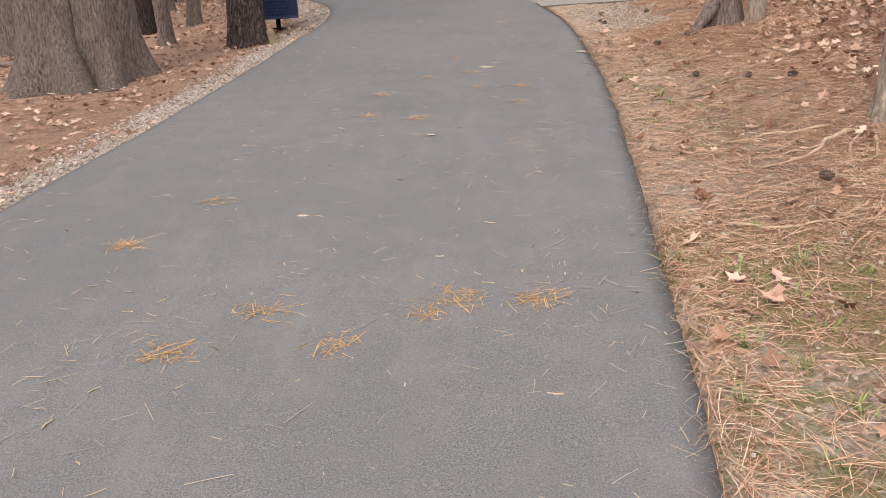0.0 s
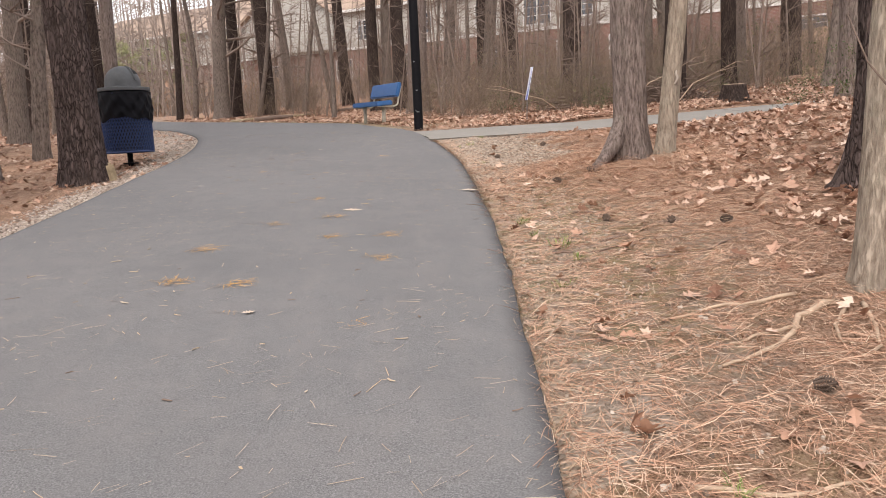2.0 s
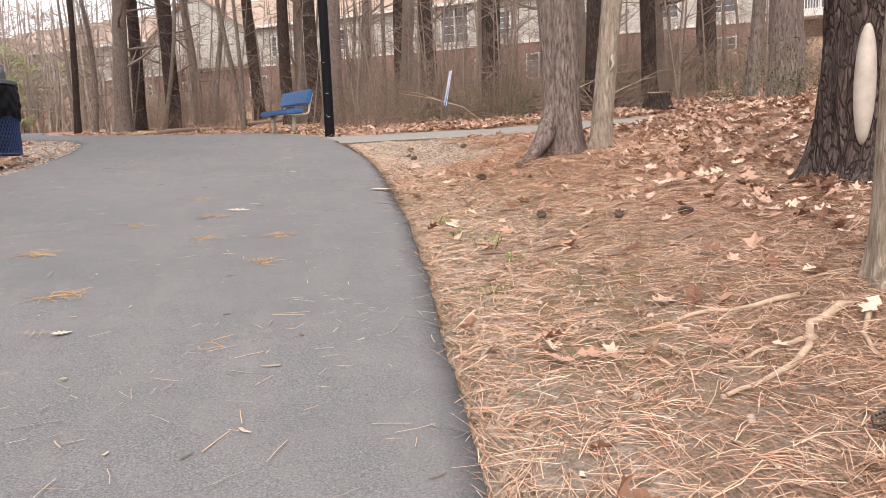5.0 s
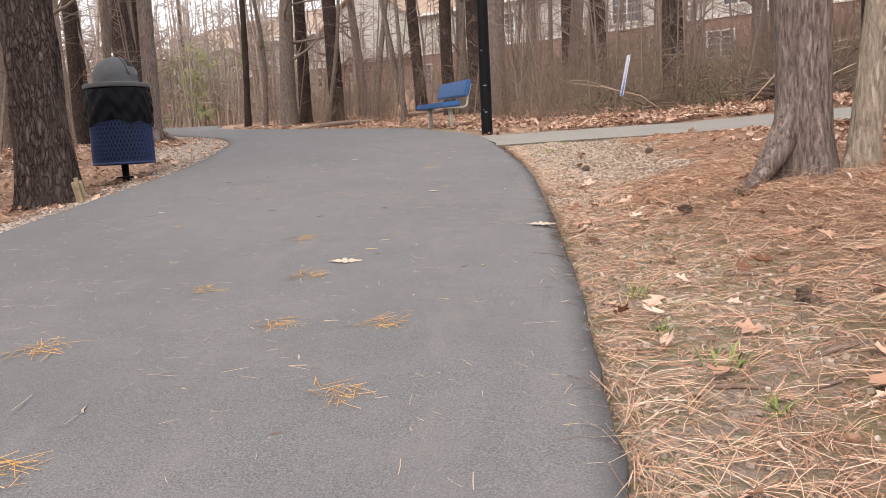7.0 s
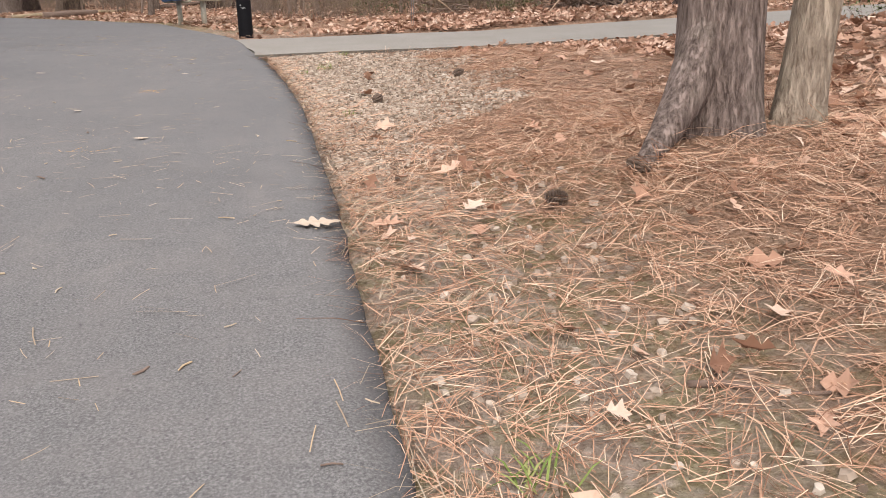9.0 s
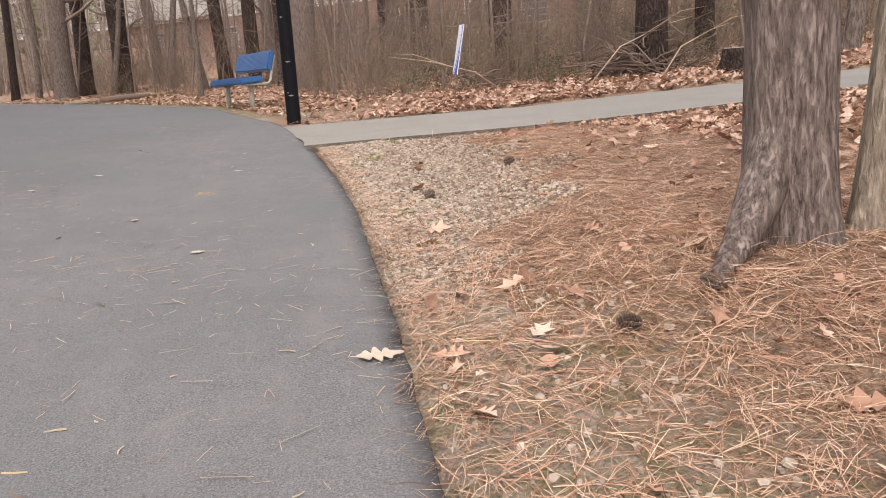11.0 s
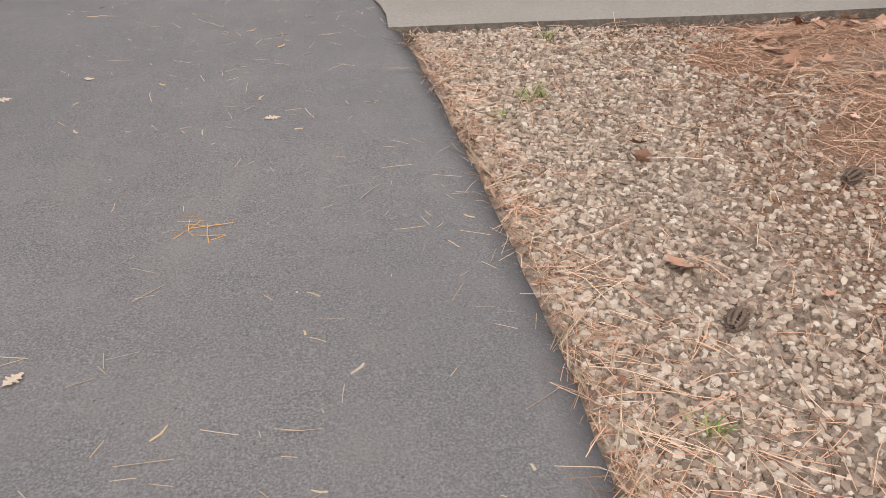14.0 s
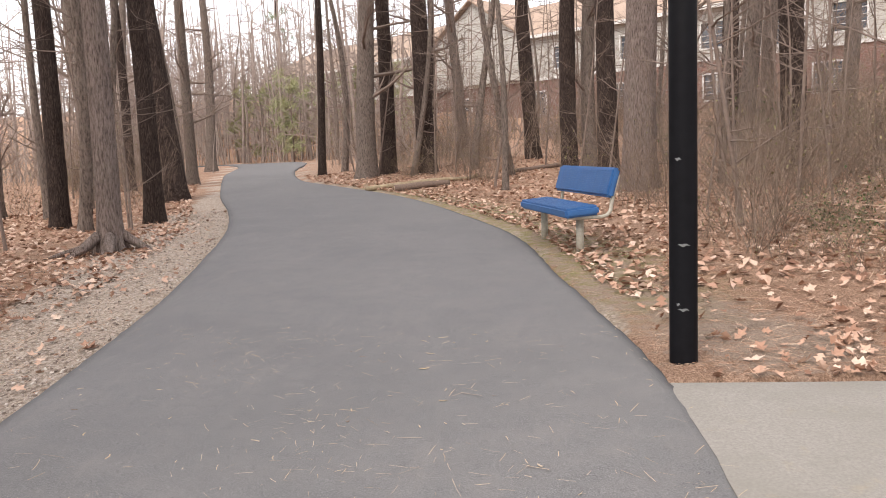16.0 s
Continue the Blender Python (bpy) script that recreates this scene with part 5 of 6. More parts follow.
def build_sign():
    x, y = 3.54, 15.45
    zg = ground_z(x, y)
    s = thing("yard_sign", x, y, zg, "narrow white and blue plastic yard sign leaning askew", "sign", m=Matrix.Translation((x, y, zg)) @ pose(0, 0, 0, 0, 0, -94))
    m = pose(0, 0, 1.46 - zg, -11, 2, 0) @ Matrix.Diagonal((2.2, 1, 1.02, 1))
    bm = box(bmesh.new(), -0.075, -0.004, 0, 0.075, 0.004, 0.56)
    board = part("board", bm, M_SIGNW, s, "white plastic board with blue print", m=m)
    n = 24

    def band(x0, x1, bulge0, bulge1, name):
        bm = bmesh.new()
        a, b = [], []
        for i in range(n + 1):
            u = i / n
            z = 0.003 + 0.554 * u
            c = math.sin(math.pi * min(1, u * 0.62 + 0.0)) ** 0.8
            a.append(bm.verts.new((min(0.072, x0 + bulge0 * c), -0.0065, z)))
            b.append(bm.verts.new((min(0.073, x1 + bulge1 * c), -0.0065, z)))
        for i in range(n):
            bm.faces.new((a[i], b[i], b[i + 1], a[i + 1]))
        part(name, bm, M_SIGNB, board, "deep blue printed band")

    band(-0.02, 0.093, 0.1, 0.0, "blue_field")
    band(-0.06, -0.045, 0.11, 0.112, "blue_stripe")
    for i in range(7):
        bm = box(bmesh.new(), -0.03 + 0.004 * i, -0.0066, 0.22 + i * 0.036, 0.0 + 0.004 * i, -0.0042, 0.228 + i * 0.036)
        part("print_bar", bm, plain("grey_print", (0.45, 0.46, 0.52), 0.6) if i == 0 else bpy.data.materials["grey_print"], board)
    for dx in (-0.1, 0.1):
        v, f = [], []
        tube(v, f, [(dx * 0.9, 0.0, -0.12), (dx * 0.9, 0.01, 1.46 - zg), (dx, 0.1, 1.8 - zg)], [0.003] * 3, 6)
        part_mesh("stake", mesh_of("stake", v, f, M_SCUFF), s, "thin wire stake")


build_post()
build_bench()
build_receptacle()
build_sign()


# ---- dead wood ----
def build_stump():
    x, y = 7.55, 15.9
    s = thing("stump", x, y, ground_z(x, y), "low weathered tree stump with a split top", "tree stump")
    me = trunk_mesh("body", M_PINE_FAR, 0.3, 0.22, 0.2, 91, 28, 12, 0.5, 0.12, (0, 0), 0, 0.1, 5, 0.05)
    part_mesh("body", me, s)
    bm = bmesh.new()
    lathe(bm, [(0.2, 0.29), (0.18, 0.312), (0.1, 0.30), (0.0, 0.305)], 24)
    part("cut_top", bm, M_STUMP, s, "pale weathered cut wood", True)


def build_log(x0, y0, x1, y1, r, mat, label):
    mx, my = (x0 + x1) / 2, (y0 + y1) / 2
    z = max(ground_z(mx, my), 0.5 * (ground_z(x0, y0) + ground_z(x1, y1)))
    o = thing("log", mx, my, z, label, "log")
    v, f = [], []
    n = 9
    pts, rad = [], []
    rn = random.Random(int(x0 * 100))
    for i in range(n + 1):
        t = i / n
        x, y = x0 + (x1 - x0) * t, y0 + (y1 - y0) * t
        pts.append((x - mx + rn.uniform(-0.02, 0.02), y - my + rn.uniform(-0.02, 0.02), r * 0.7 + ground_z(x, y) - z))
        rad.append(r * (1 - 0.25 * t) * rn.uniform(0.92, 1.08))
    tube(v, f, pts, rad, 12)
    part_mesh("bark", mesh_of("bark", v, f, mat), o)
    for p, q, rr in ((pts[0], pts[1], rad[0]), (pts[-1], pts[-2], rad[-1])):
        d = (Vector(p) - Vector(q)).normalized()
        v, f = [], []
        tube(v, f, [Vector(p) - d * 0.01, Vector(p) + d * 0.006], [rr * 0.86] * 2, 12)
        part_mesh("cut_end", mesh_of("cut_end", v, f, M_STUMP), o, "pale cut end")


build_stump()
build_log(-3.35, 29.6, -2.1, 30.2, 0.1, M_STICK, "short dark log lying beside the path")
build_log(-4.3, 30.4, -1.6, 32.0, 0.065, M_LOG, "pale fallen branch log lying beside the path")
build_log(-0.6, 32.6, 2.0, 33.6, 0.07, M_STICK, "dark rotting log on the forest floor")
build_log(-8.2, 12.2, -5.4, 11.2, 0.06, M_STICK, "thin fallen branch among the leaves")


def build_brush_pile(x, y, seed, n, size):
    rn = random.Random(seed)
    o = thing("brush_pile", x, y, ground_z(x, y), "heap of dark fallen branches and dead leaves", "brush pile")
    v, f = [], []
    for _ in range(n):
        a = rn.uniform(0, 6.28)
        ln = rn.uniform(0.3, 1.0) * size
        c = Vector((rn.gauss(0, 0.42) * size, rn.gauss(0, 0.3) * size, abs(rn.gauss(0, 0.26)) * size))
        d = Vector((math.cos(a), math.sin(a), rn.uniform(-0.25, 0.7))).normalized()
        pts = [c - d * ln / 2 + Vector((0, 0, 0.03)), c + Vector((rn.uniform(-0.08, 0.08), rn.uniform(-0.08, 0.08), rn.uniform(0, 0.1))), c + d * ln / 2]
        r = rn.uniform(0.004, 0.017)
        tube(v, f, pts, [r, r * 0.8, r * 0.4], 5)
    tagged(part_mesh("brushwood", mesh_of("brushwood", v, f, M_STICK), o), kind="stuff")


build_brush_pile(6.6, 17.1, 4, 260, 0.95)
build_brush_pile(7.5, 17.7, 5, 40, 0.8)
build_brush_pile(4.3, 17.4, 8, 16, 0.7)
for seed, (x, y, a, ln, rise) in enumerate([(5.6, 16.4, 20, 2.2, 0.9), (4.6, 16.9, 200, 1.9, 0.55), (6.4, 15.9, 35, 2.4, 0.75), (3.0, 16.1, 8, 1.6, 0.08), (2.6, 20.5, -15, 1.5, 0.35)]):
    o = thing("fallen_branch", x, y, ground_z(x, y), "pale thin bent branch arching out of the leaves", "branch", a)
    v, f = [], []
    tube(v, f, [(0, 0, -0.03), (ln * 0.3, 0.06, rise * 0.55), (ln * 0.65, 0.02, rise * 0.85), (ln, 0.1, rise)], [0.01, 0.009, 0.007, 0.003], 6)
    tube(v, f, [(ln * 0.5, 0.04, rise * 0.72), (ln * 0.7, -0.25, rise * 1.05), (ln * 0.85, -0.4, rise * 1.1)], [0.006, 0.005, 0.002], 5)
    part_mesh("limb", mesh_of("limb", v, f, M_ROOT), o)


def surface_line(name, pts, r, mat, label, category, lift=0.4):
    """A root or stick that lies on the ground through plan points."""
    x0, y0 = pts[0]
    z0 = ground_z(x0, y0)
    v, f = [], []
    P = []
    for i in range(len(pts) - 1):
        for k in range(4):
            t = k / 4
            P.append((pts[i][0] + (pts[i + 1][0] - pts[i][0]) * t, pts[i][1] + (pts[i + 1][1] - pts[i][1]) * t))
    P.append(pts[-1])
    n = len(P)
    tube(v, f, [(x - x0, y - y0, ground_z(x, y) - z0 + r * lift + 0.006 * math.sin(i * 1.7)) for i, (x, y) in enumerate(P)], [r * (1 - 0.65 * i / n) for i in range(n)], 7)
    ob = tagged(new(name, mesh_of(name, v, f, mat)), label, category)
    ob.location = (x0, y0, z0)


ROOTS = [[(2.78, 4.55), (2.6, 4.5), (2.5, 4.36), (2.33, 4.24), (2.12, 4.16)], [(2.82, 4.5), (2.68, 4.36), (2.62, 4.2)], [(2.56, 4.42), (2.4, 4.42), (2.24, 4.36)],
         [(2.86, 4.46), (2.8, 4.28), (2.72, 4.12), (2.6, 4.05)], [(2.7, 4.7), (2.4, 4.76), (2.1, 4.72)]]
for i, p in enumerate(ROOTS):
    surface_line("root", p, 0.017 if i == 0 else 0.011, M_ROOT, "bare pale tree root winding over the pine straw", "root")
for i, p in enumerate([[(1.7, 3.4), (2.0, 3.3), (2.3, 3.32)], [(1.9, 6.1), (2.2, 6.05), (2.5, 6.12)], [(2.05, 9.1), (2.22, 9.2), (2.42, 9.12)], [(2.6, 6.6), (2.9, 6.72), (3.1, 6.7)], [(2.35, 5.7), (2.7, 5.62), (3.0, 5.75)],
                       [(2.9, 12.5), (3.0, 12.48)], [(-2.9, 7.8), (-3.3, 8.1)], [(2.25, 6.25), (2.55, 6.32), (2.62, 6.5)], [(2.3, 7.2), (2.52, 7.05)], [(1.95, 9.55), (2.1, 9.6), (2.25, 9.55)]]):
    surface_line("stick", p, 0.009, M_STICK if i % 3 else M_ROOT, "small bare stick lying on the ground", "stick")


def pine_cone_mesh():
    bm = bmesh.new()
    for j in range(9):
        for i in range(8):
            a = 2 * math.pi * (i / 8 + j * 0.37)
            u = j / 8
            r = 0.028 * math.sin(math.pi * (0.16 + 0.8 * u)) ** 0.8
            z = 0.085 * u
            c = Vector((r * math.cos(a), r * math.sin(a), z))
            o = Vector((math.cos(a), math.sin(a), 0.55))
            s = Vector((-math.sin(a), math.cos(a), 0))
            q = [bm.verts.new(p) for p in (c * 0.35 + Vector((0, 0, z * 0.65)), c + s * 0.009, c + o * 0.012, c - s * 0.009)]
            bm.faces.new(q)
            q2 = bm.verts.new(c + Vector((0, 0, -0.007)))
            for k in range(4):
                bm.faces.new((q[k], q2, q[(k + 1) % 4]))
    me = bpy.data.meshes.new("pine_cone")
    bm.to_mesh(me)
    bm.free()
    me.materials.append(M_CONE)
    return me


cone = pine_cone_mesh()
for i, (x, y) in enumerate([(2.42, 6.74), (2.3, 3.84), (2.24, 10.6), (2.75, 8.25), (2.45, 8.2), (2.75, 6.35), (2.95, 6.05), (2.9, 11.2)]):
    ob = tagged(new("pine_cone", cone), "brown open pine cone lying in pine straw", "pine cone", "fallen pine cones")
    ob.matrix_basis = Matrix.Translation((x, y, ground_z(x, y) + 0.03)) @ pose(0, 0, 0, 80, 0, i * 67) @ Matrix.Scale(0.8, 4)


# ---- leaves ----
def leaf_outline(rn, lobes=3):
    """Half outline of a lobed oak leaf, from stalk to tip, unit length."""
    pts = [(0.0, 0.01), (0.1, 0.016), (0.14, 0.06)]
    for i in range(lobes):
        t = 0.2 + 0.58 * i / lobes
        w = (0.26, 0.36, 0.3)[i] * rn.uniform(0.75, 1.15)
        pts += [(t, 0.09), (t + 0.055, w * 0.8), (t + 0.1, w), (t + 0.14, w * 0.9), (t + 0.165, w * 0.55)]
    pts += [(0.84, 0.09), (0.92, 0.1), (0.98, 0.05), (1.0, 0.0)]
    return pts


def leaf_geometry(rn, L, simple=False, flat=1.0):
    """Vertices and faces of one curled dead leaf."""
    half = leaf_outline(rn) if not simple else [(0.0, 0.01), (0.27, 0.31), (0.35, 0.12), (0.64, 0.38), (0.7, 0.13), (1.0, 0.0)]
    curl, fold, twist = rn.uniform(-0.9, 1.6), rn.uniform(0.05, 0.8), rn.uniform(-0.5, 0.5)
    curl, fold, twist = curl * flat, fold * flat, twist * flat
    v, f = [], []
    for t, w in half:
        for s in (-1, 0, 1):
            x = (t - 0.5)
            z = curl * x * x * 0.5 + fold * abs(w * s) * 0.6 + twist * x * w * s
            v.append((x * L, w * s * L, z * L))
    for i in range(len(half) - 1):
        for k in (0, 1):
            a = i * 3 + k
            f.append((a, a + 1, a + 4, a + 3))
    return v, f


rn = random.Random(5)
LEAVES = []
for i in range(10):
    v, f = leaf_geometry(rn, 0.13)
    LEAVES.append(mesh_of("leaf", v, f, M_LEAF_OBJ, False))


def scatter(name, label, category, pick, count, geometry, mat, seed, lift=0.006, tilt=16, variants=14, on_path=False):
    """Many small pieces laid on the ground, joined."""
    rn = random.Random(seed)
    forms = [geometry(rn) for _ in range(variants)]
    forms = [(np.array(v), f) for v, f in forms]
    V, F, base = [], [], 0
    done = 0
    tries = 0
    spots = []
    while done < count and tries < count * 30:
        tries += 1
        p = pick(rn)
        if p is None:
            continue
        spots.append(p)
        done += 1
    xs, ys = np.array([p[0] for p in spots]), np.array([p[1] for p in spots])
    zs = (profile(ys) + 0.007) if on_path else land(xs, ys)
    for x, y, z in zip(xs, ys, zs):
        v, f = forms[rn.randrange(variants)]
        m = np.array(Euler((radians(rn.gauss(0, tilt)), radians(rn.gauss(0, tilt)), rn.uniform(0, 6.28))).to_matrix()) * rn.uniform(0.65, 1.25)
        V.append(v @ m.T + (x, y, z + lift * rn.uniform(0.6, 2.2)))
        F.extend(tuple(k + base for k in q) for q in f)
        base += len(v)
    me = mesh_of(name, np.concatenate(V).tolist(), F, mat, False)
    return tagged(new(name, me), label, category, kind="stuff")


def on_walk(x, y):
    return x > 1.3 and walk_near(x) - 0.03 < y < walk_far(x) + 0.03


def pick_right_back(rn):
    # the leafy slope beyond the side walk
    x, y = rn.uniform(0.8, 12), 14.95 + 8.5 * rn.random() ** 1.6
    if x < right_edge(y) + 0.25 or on_walk(x, y):
        return None
    if rn.random() < 0.9 * (1 - float(smooth(1.8, 4.0, x - 0.25 * (y - 15)))):
        return None
    return x, y


def pick_right_bank(rn):
    x, y = rn.uniform(1.3, 10.5), rn.uniform(-1.0, 13)
    s = x - right_edge(y)
    if rn.random() < float(smooth(6.5, 10.5, x + math.sin(y * 1.3))) or rn.random() > float(smooth(-1.0, 1.5, y + 0.5 * math.sin(x * 2))):
        return None
    if s < 0.08 or on_walk(x, y) or rn.random() > 0.05 + 0.8 * float(smooth(1.0, 3.2, s)):
        return None
    if y > 8.8 and s < 2.3 and rn.random() < 0.8:
        return None
    return x, y


def pick_left(rn):
    x, y = rn.uniform(-12, -1.7), rn.uniform(1, 27)
    q = left_edge(y) - x
    if q < 0.05 or rn.random() > 0.22 + 0.75 * float(smooth(0.35, 1.2, q)):
        return None
    return x, y


scatter("leaf_litter", "drift of brown dead oak and maple leaves", "dead leaves", pick_right_back, 12500, lambda r: leaf_geometry(r, r.uniform(0.055, 0.115), True), M_LEAF, 1, 0.02, 24)
scatter("leaf_litter", "scattered tan dead leaves over pine straw", "dead leaves", pick_right_bank, 11000, lambda r: leaf_geometry(r, r.uniform(0.05, 0.11), True), M_LEAF, 2, 0.018, 26)
scatter("leaf_litter", "brown dead leaves under the trees", "dead leaves", pick_left, 9000, lambda r: leaf_geometry(r, r.uniform(0.05, 0.11), True), M_LEAF, 3, 0.015, 18)


def pick_far_floor(rn):
    y = rn.uniform(17, 38)
    s = 0.3 + 9 * rn.random() ** 1.5
    return (float(right_edge(y)) + s, y) if rn.random() < 0.65 else (float(left_edge(y)) - s - 0.5, y)


def flat_leaf(rn):
    L = rn.uniform(0.05, 0.11)
    return [(-L / 2, 0, 0), (0, -L * 0.35, L * rn.uniform(0.05, 0.3)), (L / 2, 0, 0.01), (0, L * 0.35, L * rn.uniform(0.05, 0.3))], [(0, 1, 2), (0, 2, 3)]


scatter("leaf_litter", "brown leaves scattered along the far stretch of path", "dead leaves", pick_far_floor, 16000, flat_leaf, M_LEAF, 4, 0.015, 20)


# ---- pine straw ----
def needle(rn):
    """A bundle of one to three long dry needles."""
    v, f = [], []
    for _ in range(2):
        L = rn.uniform(0.07, 0.16)
        a, b = rn.uniform(-0.5, 0.5), rn.uniform(-1.2, 1.2)
        w = rn.uniform(0.0006, 0.00095)
        n = len(v)
        for i in range(3):
            t = i / 2
            x = L * t
            y = x * math.tan(a) * 0.6 + b * x * x * 2
            z = 0.012 * math.sin(3.1 * t) * rn.random()
            v += [(x, y - w, z), (x, y + w, z + 0.0006)]
        for i in range(2):
            k = n + 2 * i
            f.append((k, k + 1, k + 3, k + 2))
    return v, f


def pick_straw_right(rn):
    x, y = 1.0 + 6.5 * rn.random() ** 1.4, rn.uniform(-0.6, 13)
    s = x - right_edge(y)
    if rn.random() < float(smooth(3.5, 6.5, x + 0.5 * math.sin(y * 1.9))) or rn.random() > float(smooth(-0.6, 1.2, y + 0.4 * math.sin(x * 3))):
        return None
    if s < -0.05 or on_walk(x, y):
        return None
    k = float(smooth(9, 10.8, y)) * (1 - float(smooth(0.9, 1.5, s)))
    if s > 0.12 and rn.random() < 0.85 * k:
        return None
    if 3.2 < y < 9.5 and 0.1 < s < 0.75 and rn.random() < 0.3:
        return None
    if y < 3 and s > 0.2 and rn.random() < 0.5:
        return None
    return x, y


def pick_straw_mound(rn):
    a, r = rn.uniform(0, 6.28), rn.uniform(0.25, 1.2)
    return 3.15 + r * math.cos(a) * 1.2, 8.4 + r * math.sin(a)


def pick_straw_left(rn):
    x, y = -1.8 - 7 * rn.random() ** 1.4, rn.uniform(1, 24)
    q = left_edge(y) - x
    if q < 0.0 or (q < 0.5 and rn.random() < 0.8):
        return None
    return x, y


def pick_straw_back(rn):
    x, y = rn.uniform(0.6, 5), rn.uniform(14.95, 20)
    if x < right_edge(y) + 0.05 or on_walk(x, y) or (y > 16 and x < right_edge(y) + 1.0 and rn.random() < 0.7):
        return None
    return x, y


def pick_edge(rn):
    y = rn.uniform(0.3, 13)
    return float(right_edge(y)) + rn.gauss(0.03, 0.035), y


scatter("pine_straw", "rusty carpet of fallen pine needles", "pine straw", pick_straw_right, 56000, needle, M_STRAW, 11, 0.006, 9, 30)
scatter("pine_straw", "heaped rusty pine needles round the tree base", "pine straw", pick_straw_mound, 3200, needle, M_STRAW, 12, 0.02, 20, 30)
scatter("pine_straw", "rusty pine needles under the left-hand trees", "pine straw", pick_straw_left, 9000, needle, M_STRAW, 13, 0.006, 9, 30)
scatter("pine_straw", "pine needles among the dead leaves", "pine straw", pick_straw_back, 5000, needle, M_STRAW, 14, 0.008, 9, 30)
scatter("pine_straw", "pale needles gathered along the asphalt edge", "pine straw", pick_edge, 1000, needle, M_STRAW_PALE, 15, 0.006, 14, 20)


# loose needles and golden tufts on the asphalt
def pick_path(rn):
    y = rn.uniform(0.6, 16)
    x = rn.uniform(float(left_edge(y)) + 0.1, float(right_edge(y)) - 0.03)
    return x, y


def pick_drift(rn):
    """Loose needles lie in faint drifts."""
    x, y = pick_path(rn)
    if rn.random() > 0.25 + 0.75 * float(smooth(-0.1, 0.5, wobble(x, y, 2.6, 4.0))):
        return None
    return x, y


def short_needle(rn):
    L, b, w = rn.uniform(0.035, 0.11), rn.uniform(-1.6, 1.6), rn.uniform(0.0008, 0.0013)
    v = []
    for t in (0.0, 0.5, 1.0):
        x = L * t
        v += [(x, b * x * x - w, 0.0008 * t), (x, b * x * x + w, 0.0008 * t + 0.0004)]
    return v, [(0, 1, 3, 2), (2, 3, 5, 4)]


scatter("loose_needles", "single bleached pine needles lying on the asphalt", "pine needles", pick_drift, 3600, short_needle, M_STRAW_PALE, 21, 0.001, 1, 30, True)


def chip(rn):
    """A short flat bit of twig or bark."""
    L, w, h = rn.uniform(0.006, 0.03), rn.uniform(0.0018, 0.004), rn.uniform(0.001, 0.003)
    b = rn.uniform(-0.3, 0.3) * L
    v = [(-L, -w, 0), (0, b - w, 0), (L, -w * 0.5, 0), (L, w * 0.5, 0), (0, b + w, 0), (-L, w, 0)]
    v += [(x * 0.95, y * 0.8, h) for x, y, z in v]
    return v, [(6, 7, 10, 11), (7, 8, 9, 10)] + [(i, (i + 1) % 6, 6 + (i + 1) % 6, 6 + i) for i in range(6)]


scatter("wood_chips", "small pale bits of twig and bark on the asphalt", "debris", pick_path, 420, chip, M_STRAW_PALE, 23, 0.0005, 1, 30, True)
scatter("wood_chips", "small dark bits of twig and bark on the asphalt", "debris", pick_path, 70, chip, M_STICK, 24, 0.0005, 1, 30, True)
TUFTS = [(-0.36, 2.55), (-0.62, 2.25), (-0.02, 2.28), (0.42, 2.62), (0.3, 2.5), (0.72, 2.6), (-0.95, 3.9), (-1.22, 3.3), (-0.32, 5.8), (0.05, 5.7), (0.52, 6.75), (0.9, 6.72), (0.3, 8.3), (0.05, 7.3), (0.5, 7.45), (0.85, 6.1), (-0.3, 6.6),
         (0.7, 4.9), (-0.4, 10.2), (0.75, 9.6), (-0.6, 8.9), (0.2, 9.9), (-0.2, 11.9), (0.9, 11.2), (0.1, 5.2)]


def pick_tuft(rn):
    x, y = rn.choice(TUFTS[:17] if rn.random() < 0.8 else TUFTS)
    return rn.gauss(x, 0.045), rn.gauss(y, 0.04)


scatter("needle_tufts", "small golden tufts of pine needles on the asphalt", "pine needles", pick_tuft, 1000, short_needle, M_STRAW_GOLD, 22, 0.003, 4, 30, True)


# ---- gravel ----
def stone(rn):
    """A small angular stone: two rough rings and flat ends."""
    s = rn.uniform(0.006, 0.0165)
    sx, sy, sz = s * rn.uniform(0.9, 1.5), s * rn.uniform(0.75, 1.1), s * rn.uniform(0.45, 0.8)
    v = []
    for z, k in ((-0.6, 0.85), (0.75, 0.7)):
        for i in range(5):
            a = 2 * math.pi * (i + 0.4 * rn.random()) / 5
            q = k * rn.uniform(0.75, 1.15)
            v.append((sx * q * math.cos(a), sy * q * math.sin(a), sz * z * rn.uniform(0.8, 1.2)))
    f = [(i, (i + 1) % 5, 5 + (i + 1) % 5, 5 + i) for i in range(5)] + [(5, 6, 7, 8, 9)]
    return v, f


def pick_gravel_right(rn):
    y = rn.uniform(8.6, 12.98)
    s = rn.random() ** 1.1 * 1.5
    x = float(right_edge(y)) + 0.05 + s
    lim = 1.35 * float(smooth(8.4, 11.0, y))
    if s > lim + 0.25 * math.sin(y * 7) or rn.random() < 0.6 * s / 1.5:
        return None
    return x, y


def pick_gravel_near(rn):
    y = rn.uniform(0.3, 9.0)
    s = rn.random() * (1.4 if y < 3.2 else 0.75)
    if 3.2 < y < 5.2 and rn.random() < 0.6:
        return None
    return float(right_edge(y)) + 0.08 + s, y


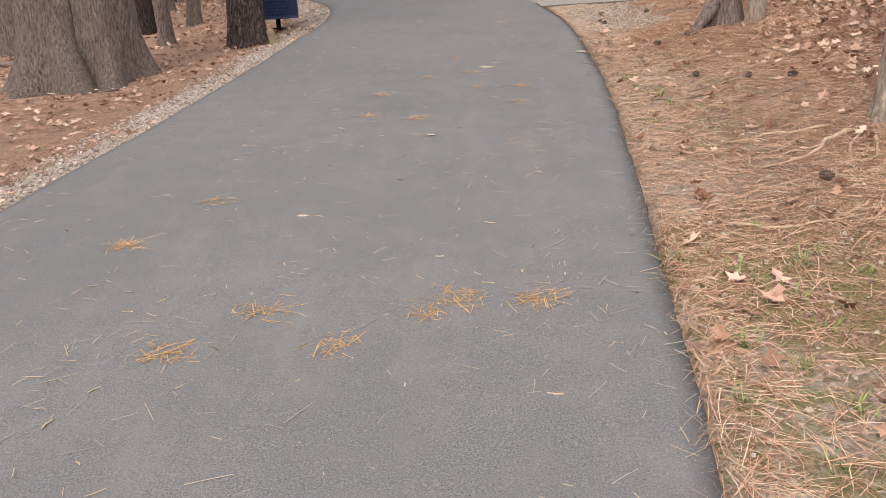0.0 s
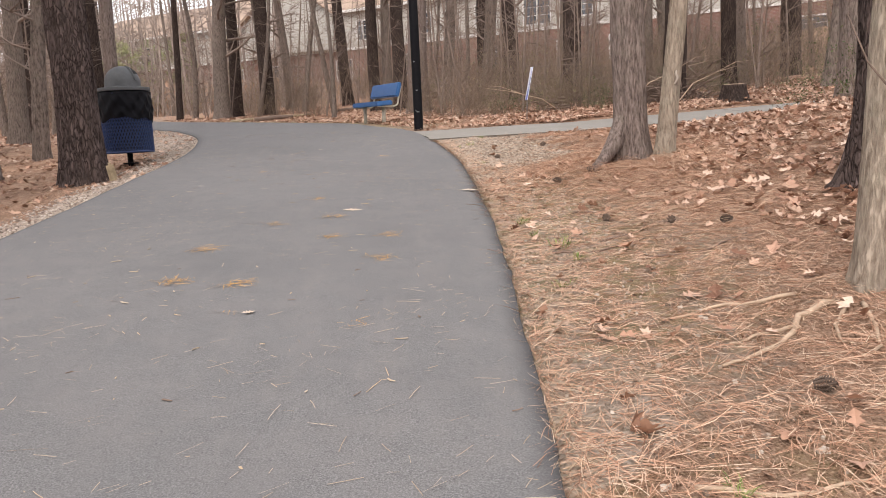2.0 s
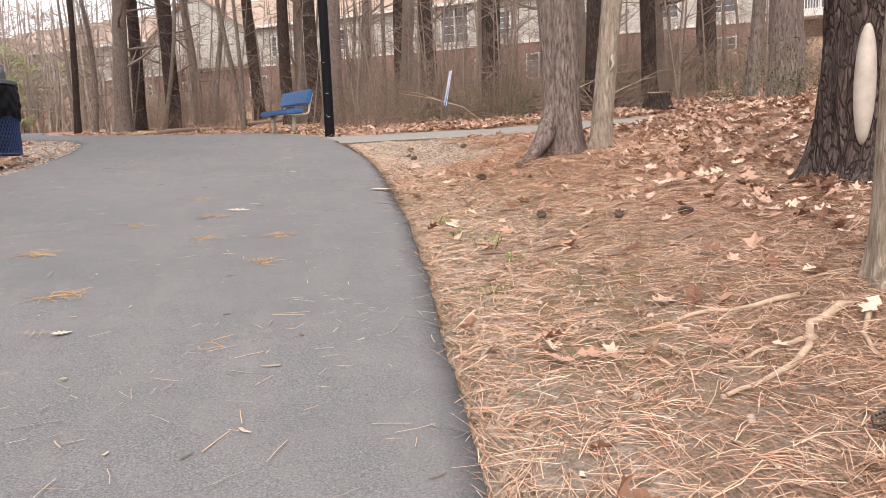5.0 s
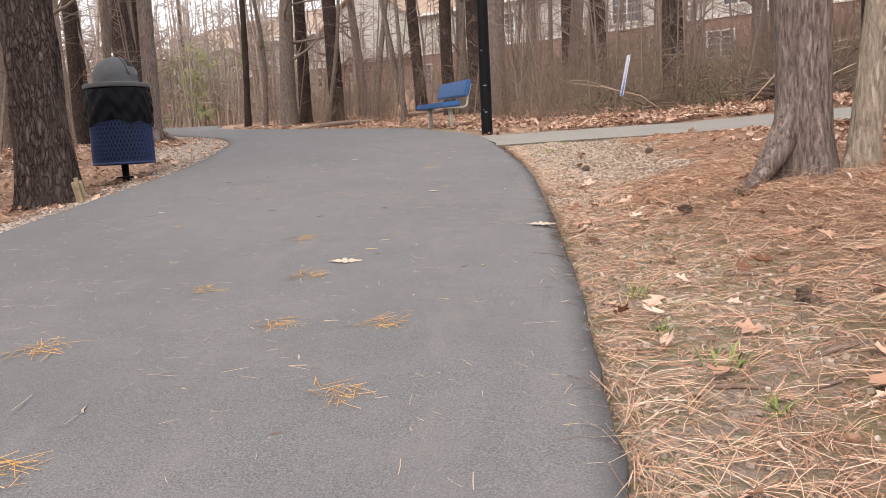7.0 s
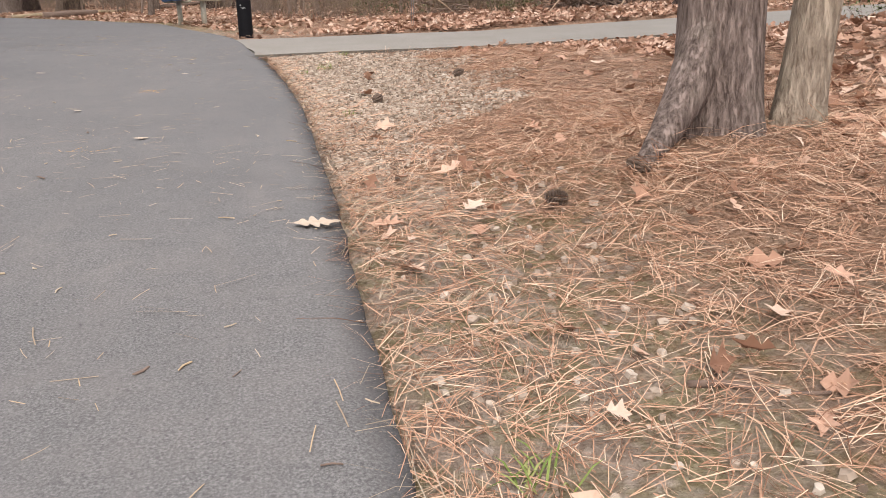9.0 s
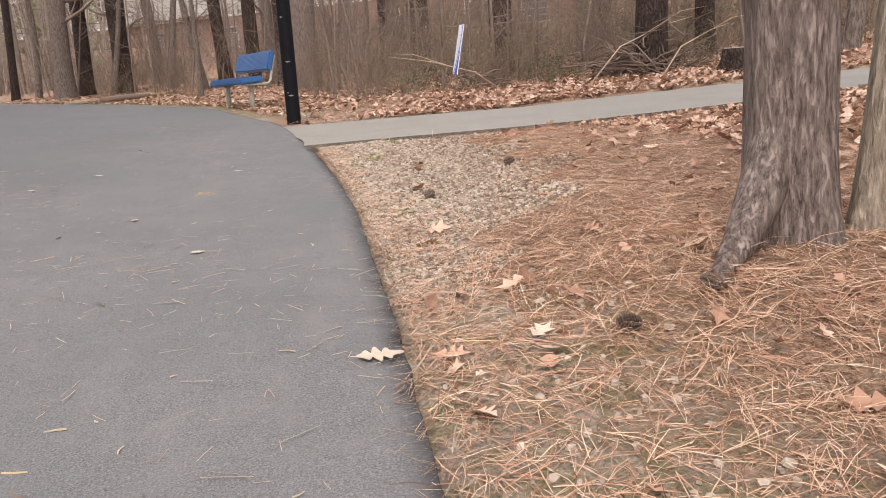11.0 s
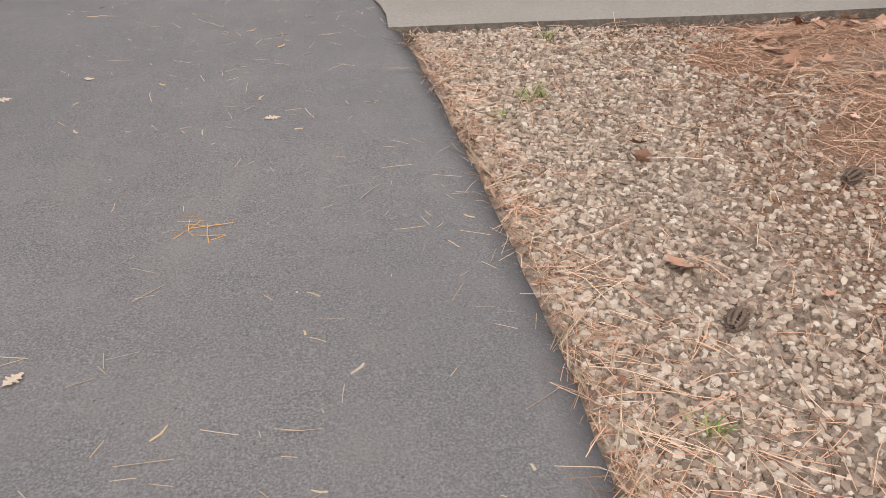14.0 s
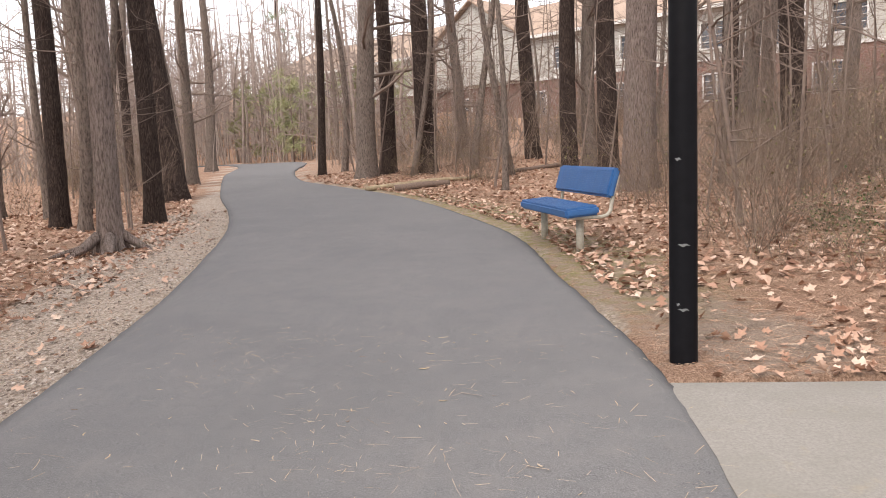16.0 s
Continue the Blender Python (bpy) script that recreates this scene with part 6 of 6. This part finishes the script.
def pick_gravel_left(rn):
    y = rn.uniform(1.5, 26)
    w = 0.62 + 1.3 * float(smooth(13, 18, y)) * (1 - float(smooth(24, 30, y)))
    s = rn.random() * w * 1.05
    if rn.random() < 0.5 * s / w:
        return None
    return float(left_edge(y)) - 0.04 - s, y


scatter("gravel", "grey and tan crushed gravel beside the path", "gravel", pick_gravel_right, 14500, stone, M_STONE, 31, 0.003, 12, 24)
scatter("gravel", "loose grey gravel among weeds and straw", "gravel", pick_gravel_near, 1000, stone, M_STONE, 32, 0.003, 12, 24)
scatter("gravel", "pale crushed gravel verge of the path", "gravel", pick_gravel_left, 8500, stone, M_STONE_TAN, 33, 0.003, 12, 24)


# ---- weeds ----
def tuft(rn):
    v, f = [], []
    for _ in range(26):
        a, L = rn.uniform(0, 6.28), rn.uniform(0.04, 0.11)
        d = Vector((math.cos(a), math.sin(a), rn.uniform(0.5, 1.6))).normalized()
        s = d.cross(Vector((0, 0, 1))).normalized() * 0.0022
        o = Vector((rn.gauss(0, 0.022), rn.gauss(0, 0.022), -0.004))
        n = len(v)
        m = o + d * L * 0.6
        e = o + d * L + Vector((0, 0, -0.018))
        v += [tuple(o - s), tuple(o + s), tuple(m + s), tuple(m - s), tuple(e)]
        f += [(n, n + 1, n + 2, n + 3), (n + 3, n + 2, n + 4)]
    return v, f


rn = random.Random(8)
for i, (x, y) in enumerate([(1.42, 2.25), (1.36, 2.95), (1.5, 3.05), (1.55, 2.85), (1.62, 2.75), (1.85, 2.9), (1.95, 3.0), (2.05, 2.75), (1.3, 1.9), (1.62, 1.85), (1.75, 2.35), (2.0, 2.15), (1.45, 1.6), (1.9, 1.65), (2.15, 2.5), (1.8, 3.35),
                            (1.98, 6.25), (1.9, 6.6), (1.95, 11.95), (2.1, 12.1), (2.35, 12.78), (2.05, 10.3), (1.8, 5.4), (1.88, 7.0), (2.02, 5.9), (1.72, 2.6), (1.55, 2.1)]):
    v, f = tuft(rn)
    ob = tagged(new("grass_tuft", mesh_of("grass_tuft", v, f, M_GRASS, False)), "small tuft of fresh green grass in the gravel", "grass", "green weeds along the path")
    ob.matrix_basis = Matrix.Translation((x, y, ground_z(x, y))) @ pose(0, 0, 0, 0, 0, i * 40) @ Matrix.Scale(rn.uniform(0.7, 1.3), 4)

# ---- single large leaves near the walker ----
leaf_root = bpy.data.objects["ground"]
rn = random.Random(99)
n = 0
while n < 280:
    p = pick_right_bank(rn) if n < 200 else pick_right_back(rn) if n < 240 else pick_left(rn)
    if p is None or (n < 200 and p[0] > 4.5) or (n >= 200 and p[1] > 18):
        continue
    x, y = p
    part_mesh("leaf", LEAVES[rn.randrange(10)], leaf_root, m=Matrix.Translation((x, y, ground_z(x, y) + 0.022)) @ pose(0, 0, 0, rn.gauss(0, 12), rn.gauss(0, 12), rn.uniform(0, 360)) @ Matrix.Scale(rn.uniform(0.55, 1.2) if n < 200 else rn.uniform(0.45, 0.8), 4))
    n += 1
path_ob = bpy.data.objects["path"]
v, f = leaf_geometry(random.Random(3), 0.17, False, 0.18)
white_leaf = mesh_of("leaf", v, f, M_LEAF_WHITE, False)
for x, y, a, k in [(0.635, 7.695, 10, 1.0), (1.66, 8.37, 5, 1.0), (0.1, 12.2, 40, 0.5), (0.37, 12.4, 90, 0.4), (1.1, 11.95, 20, 0.4), (-0.9, 9.4, 70, 0.5), (1.0, 9.8, 30, 0.45), (0.2, 5.16, 30, 0.45), (-0.4, 3.62, 10, 0.4), (0.6, 10.6, 60, 0.35), (-0.25, 11.8, 15, 0.4)]:
    part_mesh("leaf", white_leaf, path_ob, m=Matrix.Translation((x, y, path_z(x, y) + 0.011)) @ pose(0, 0, 0, 4, 3, a) @ Matrix.Scale(k, 4))
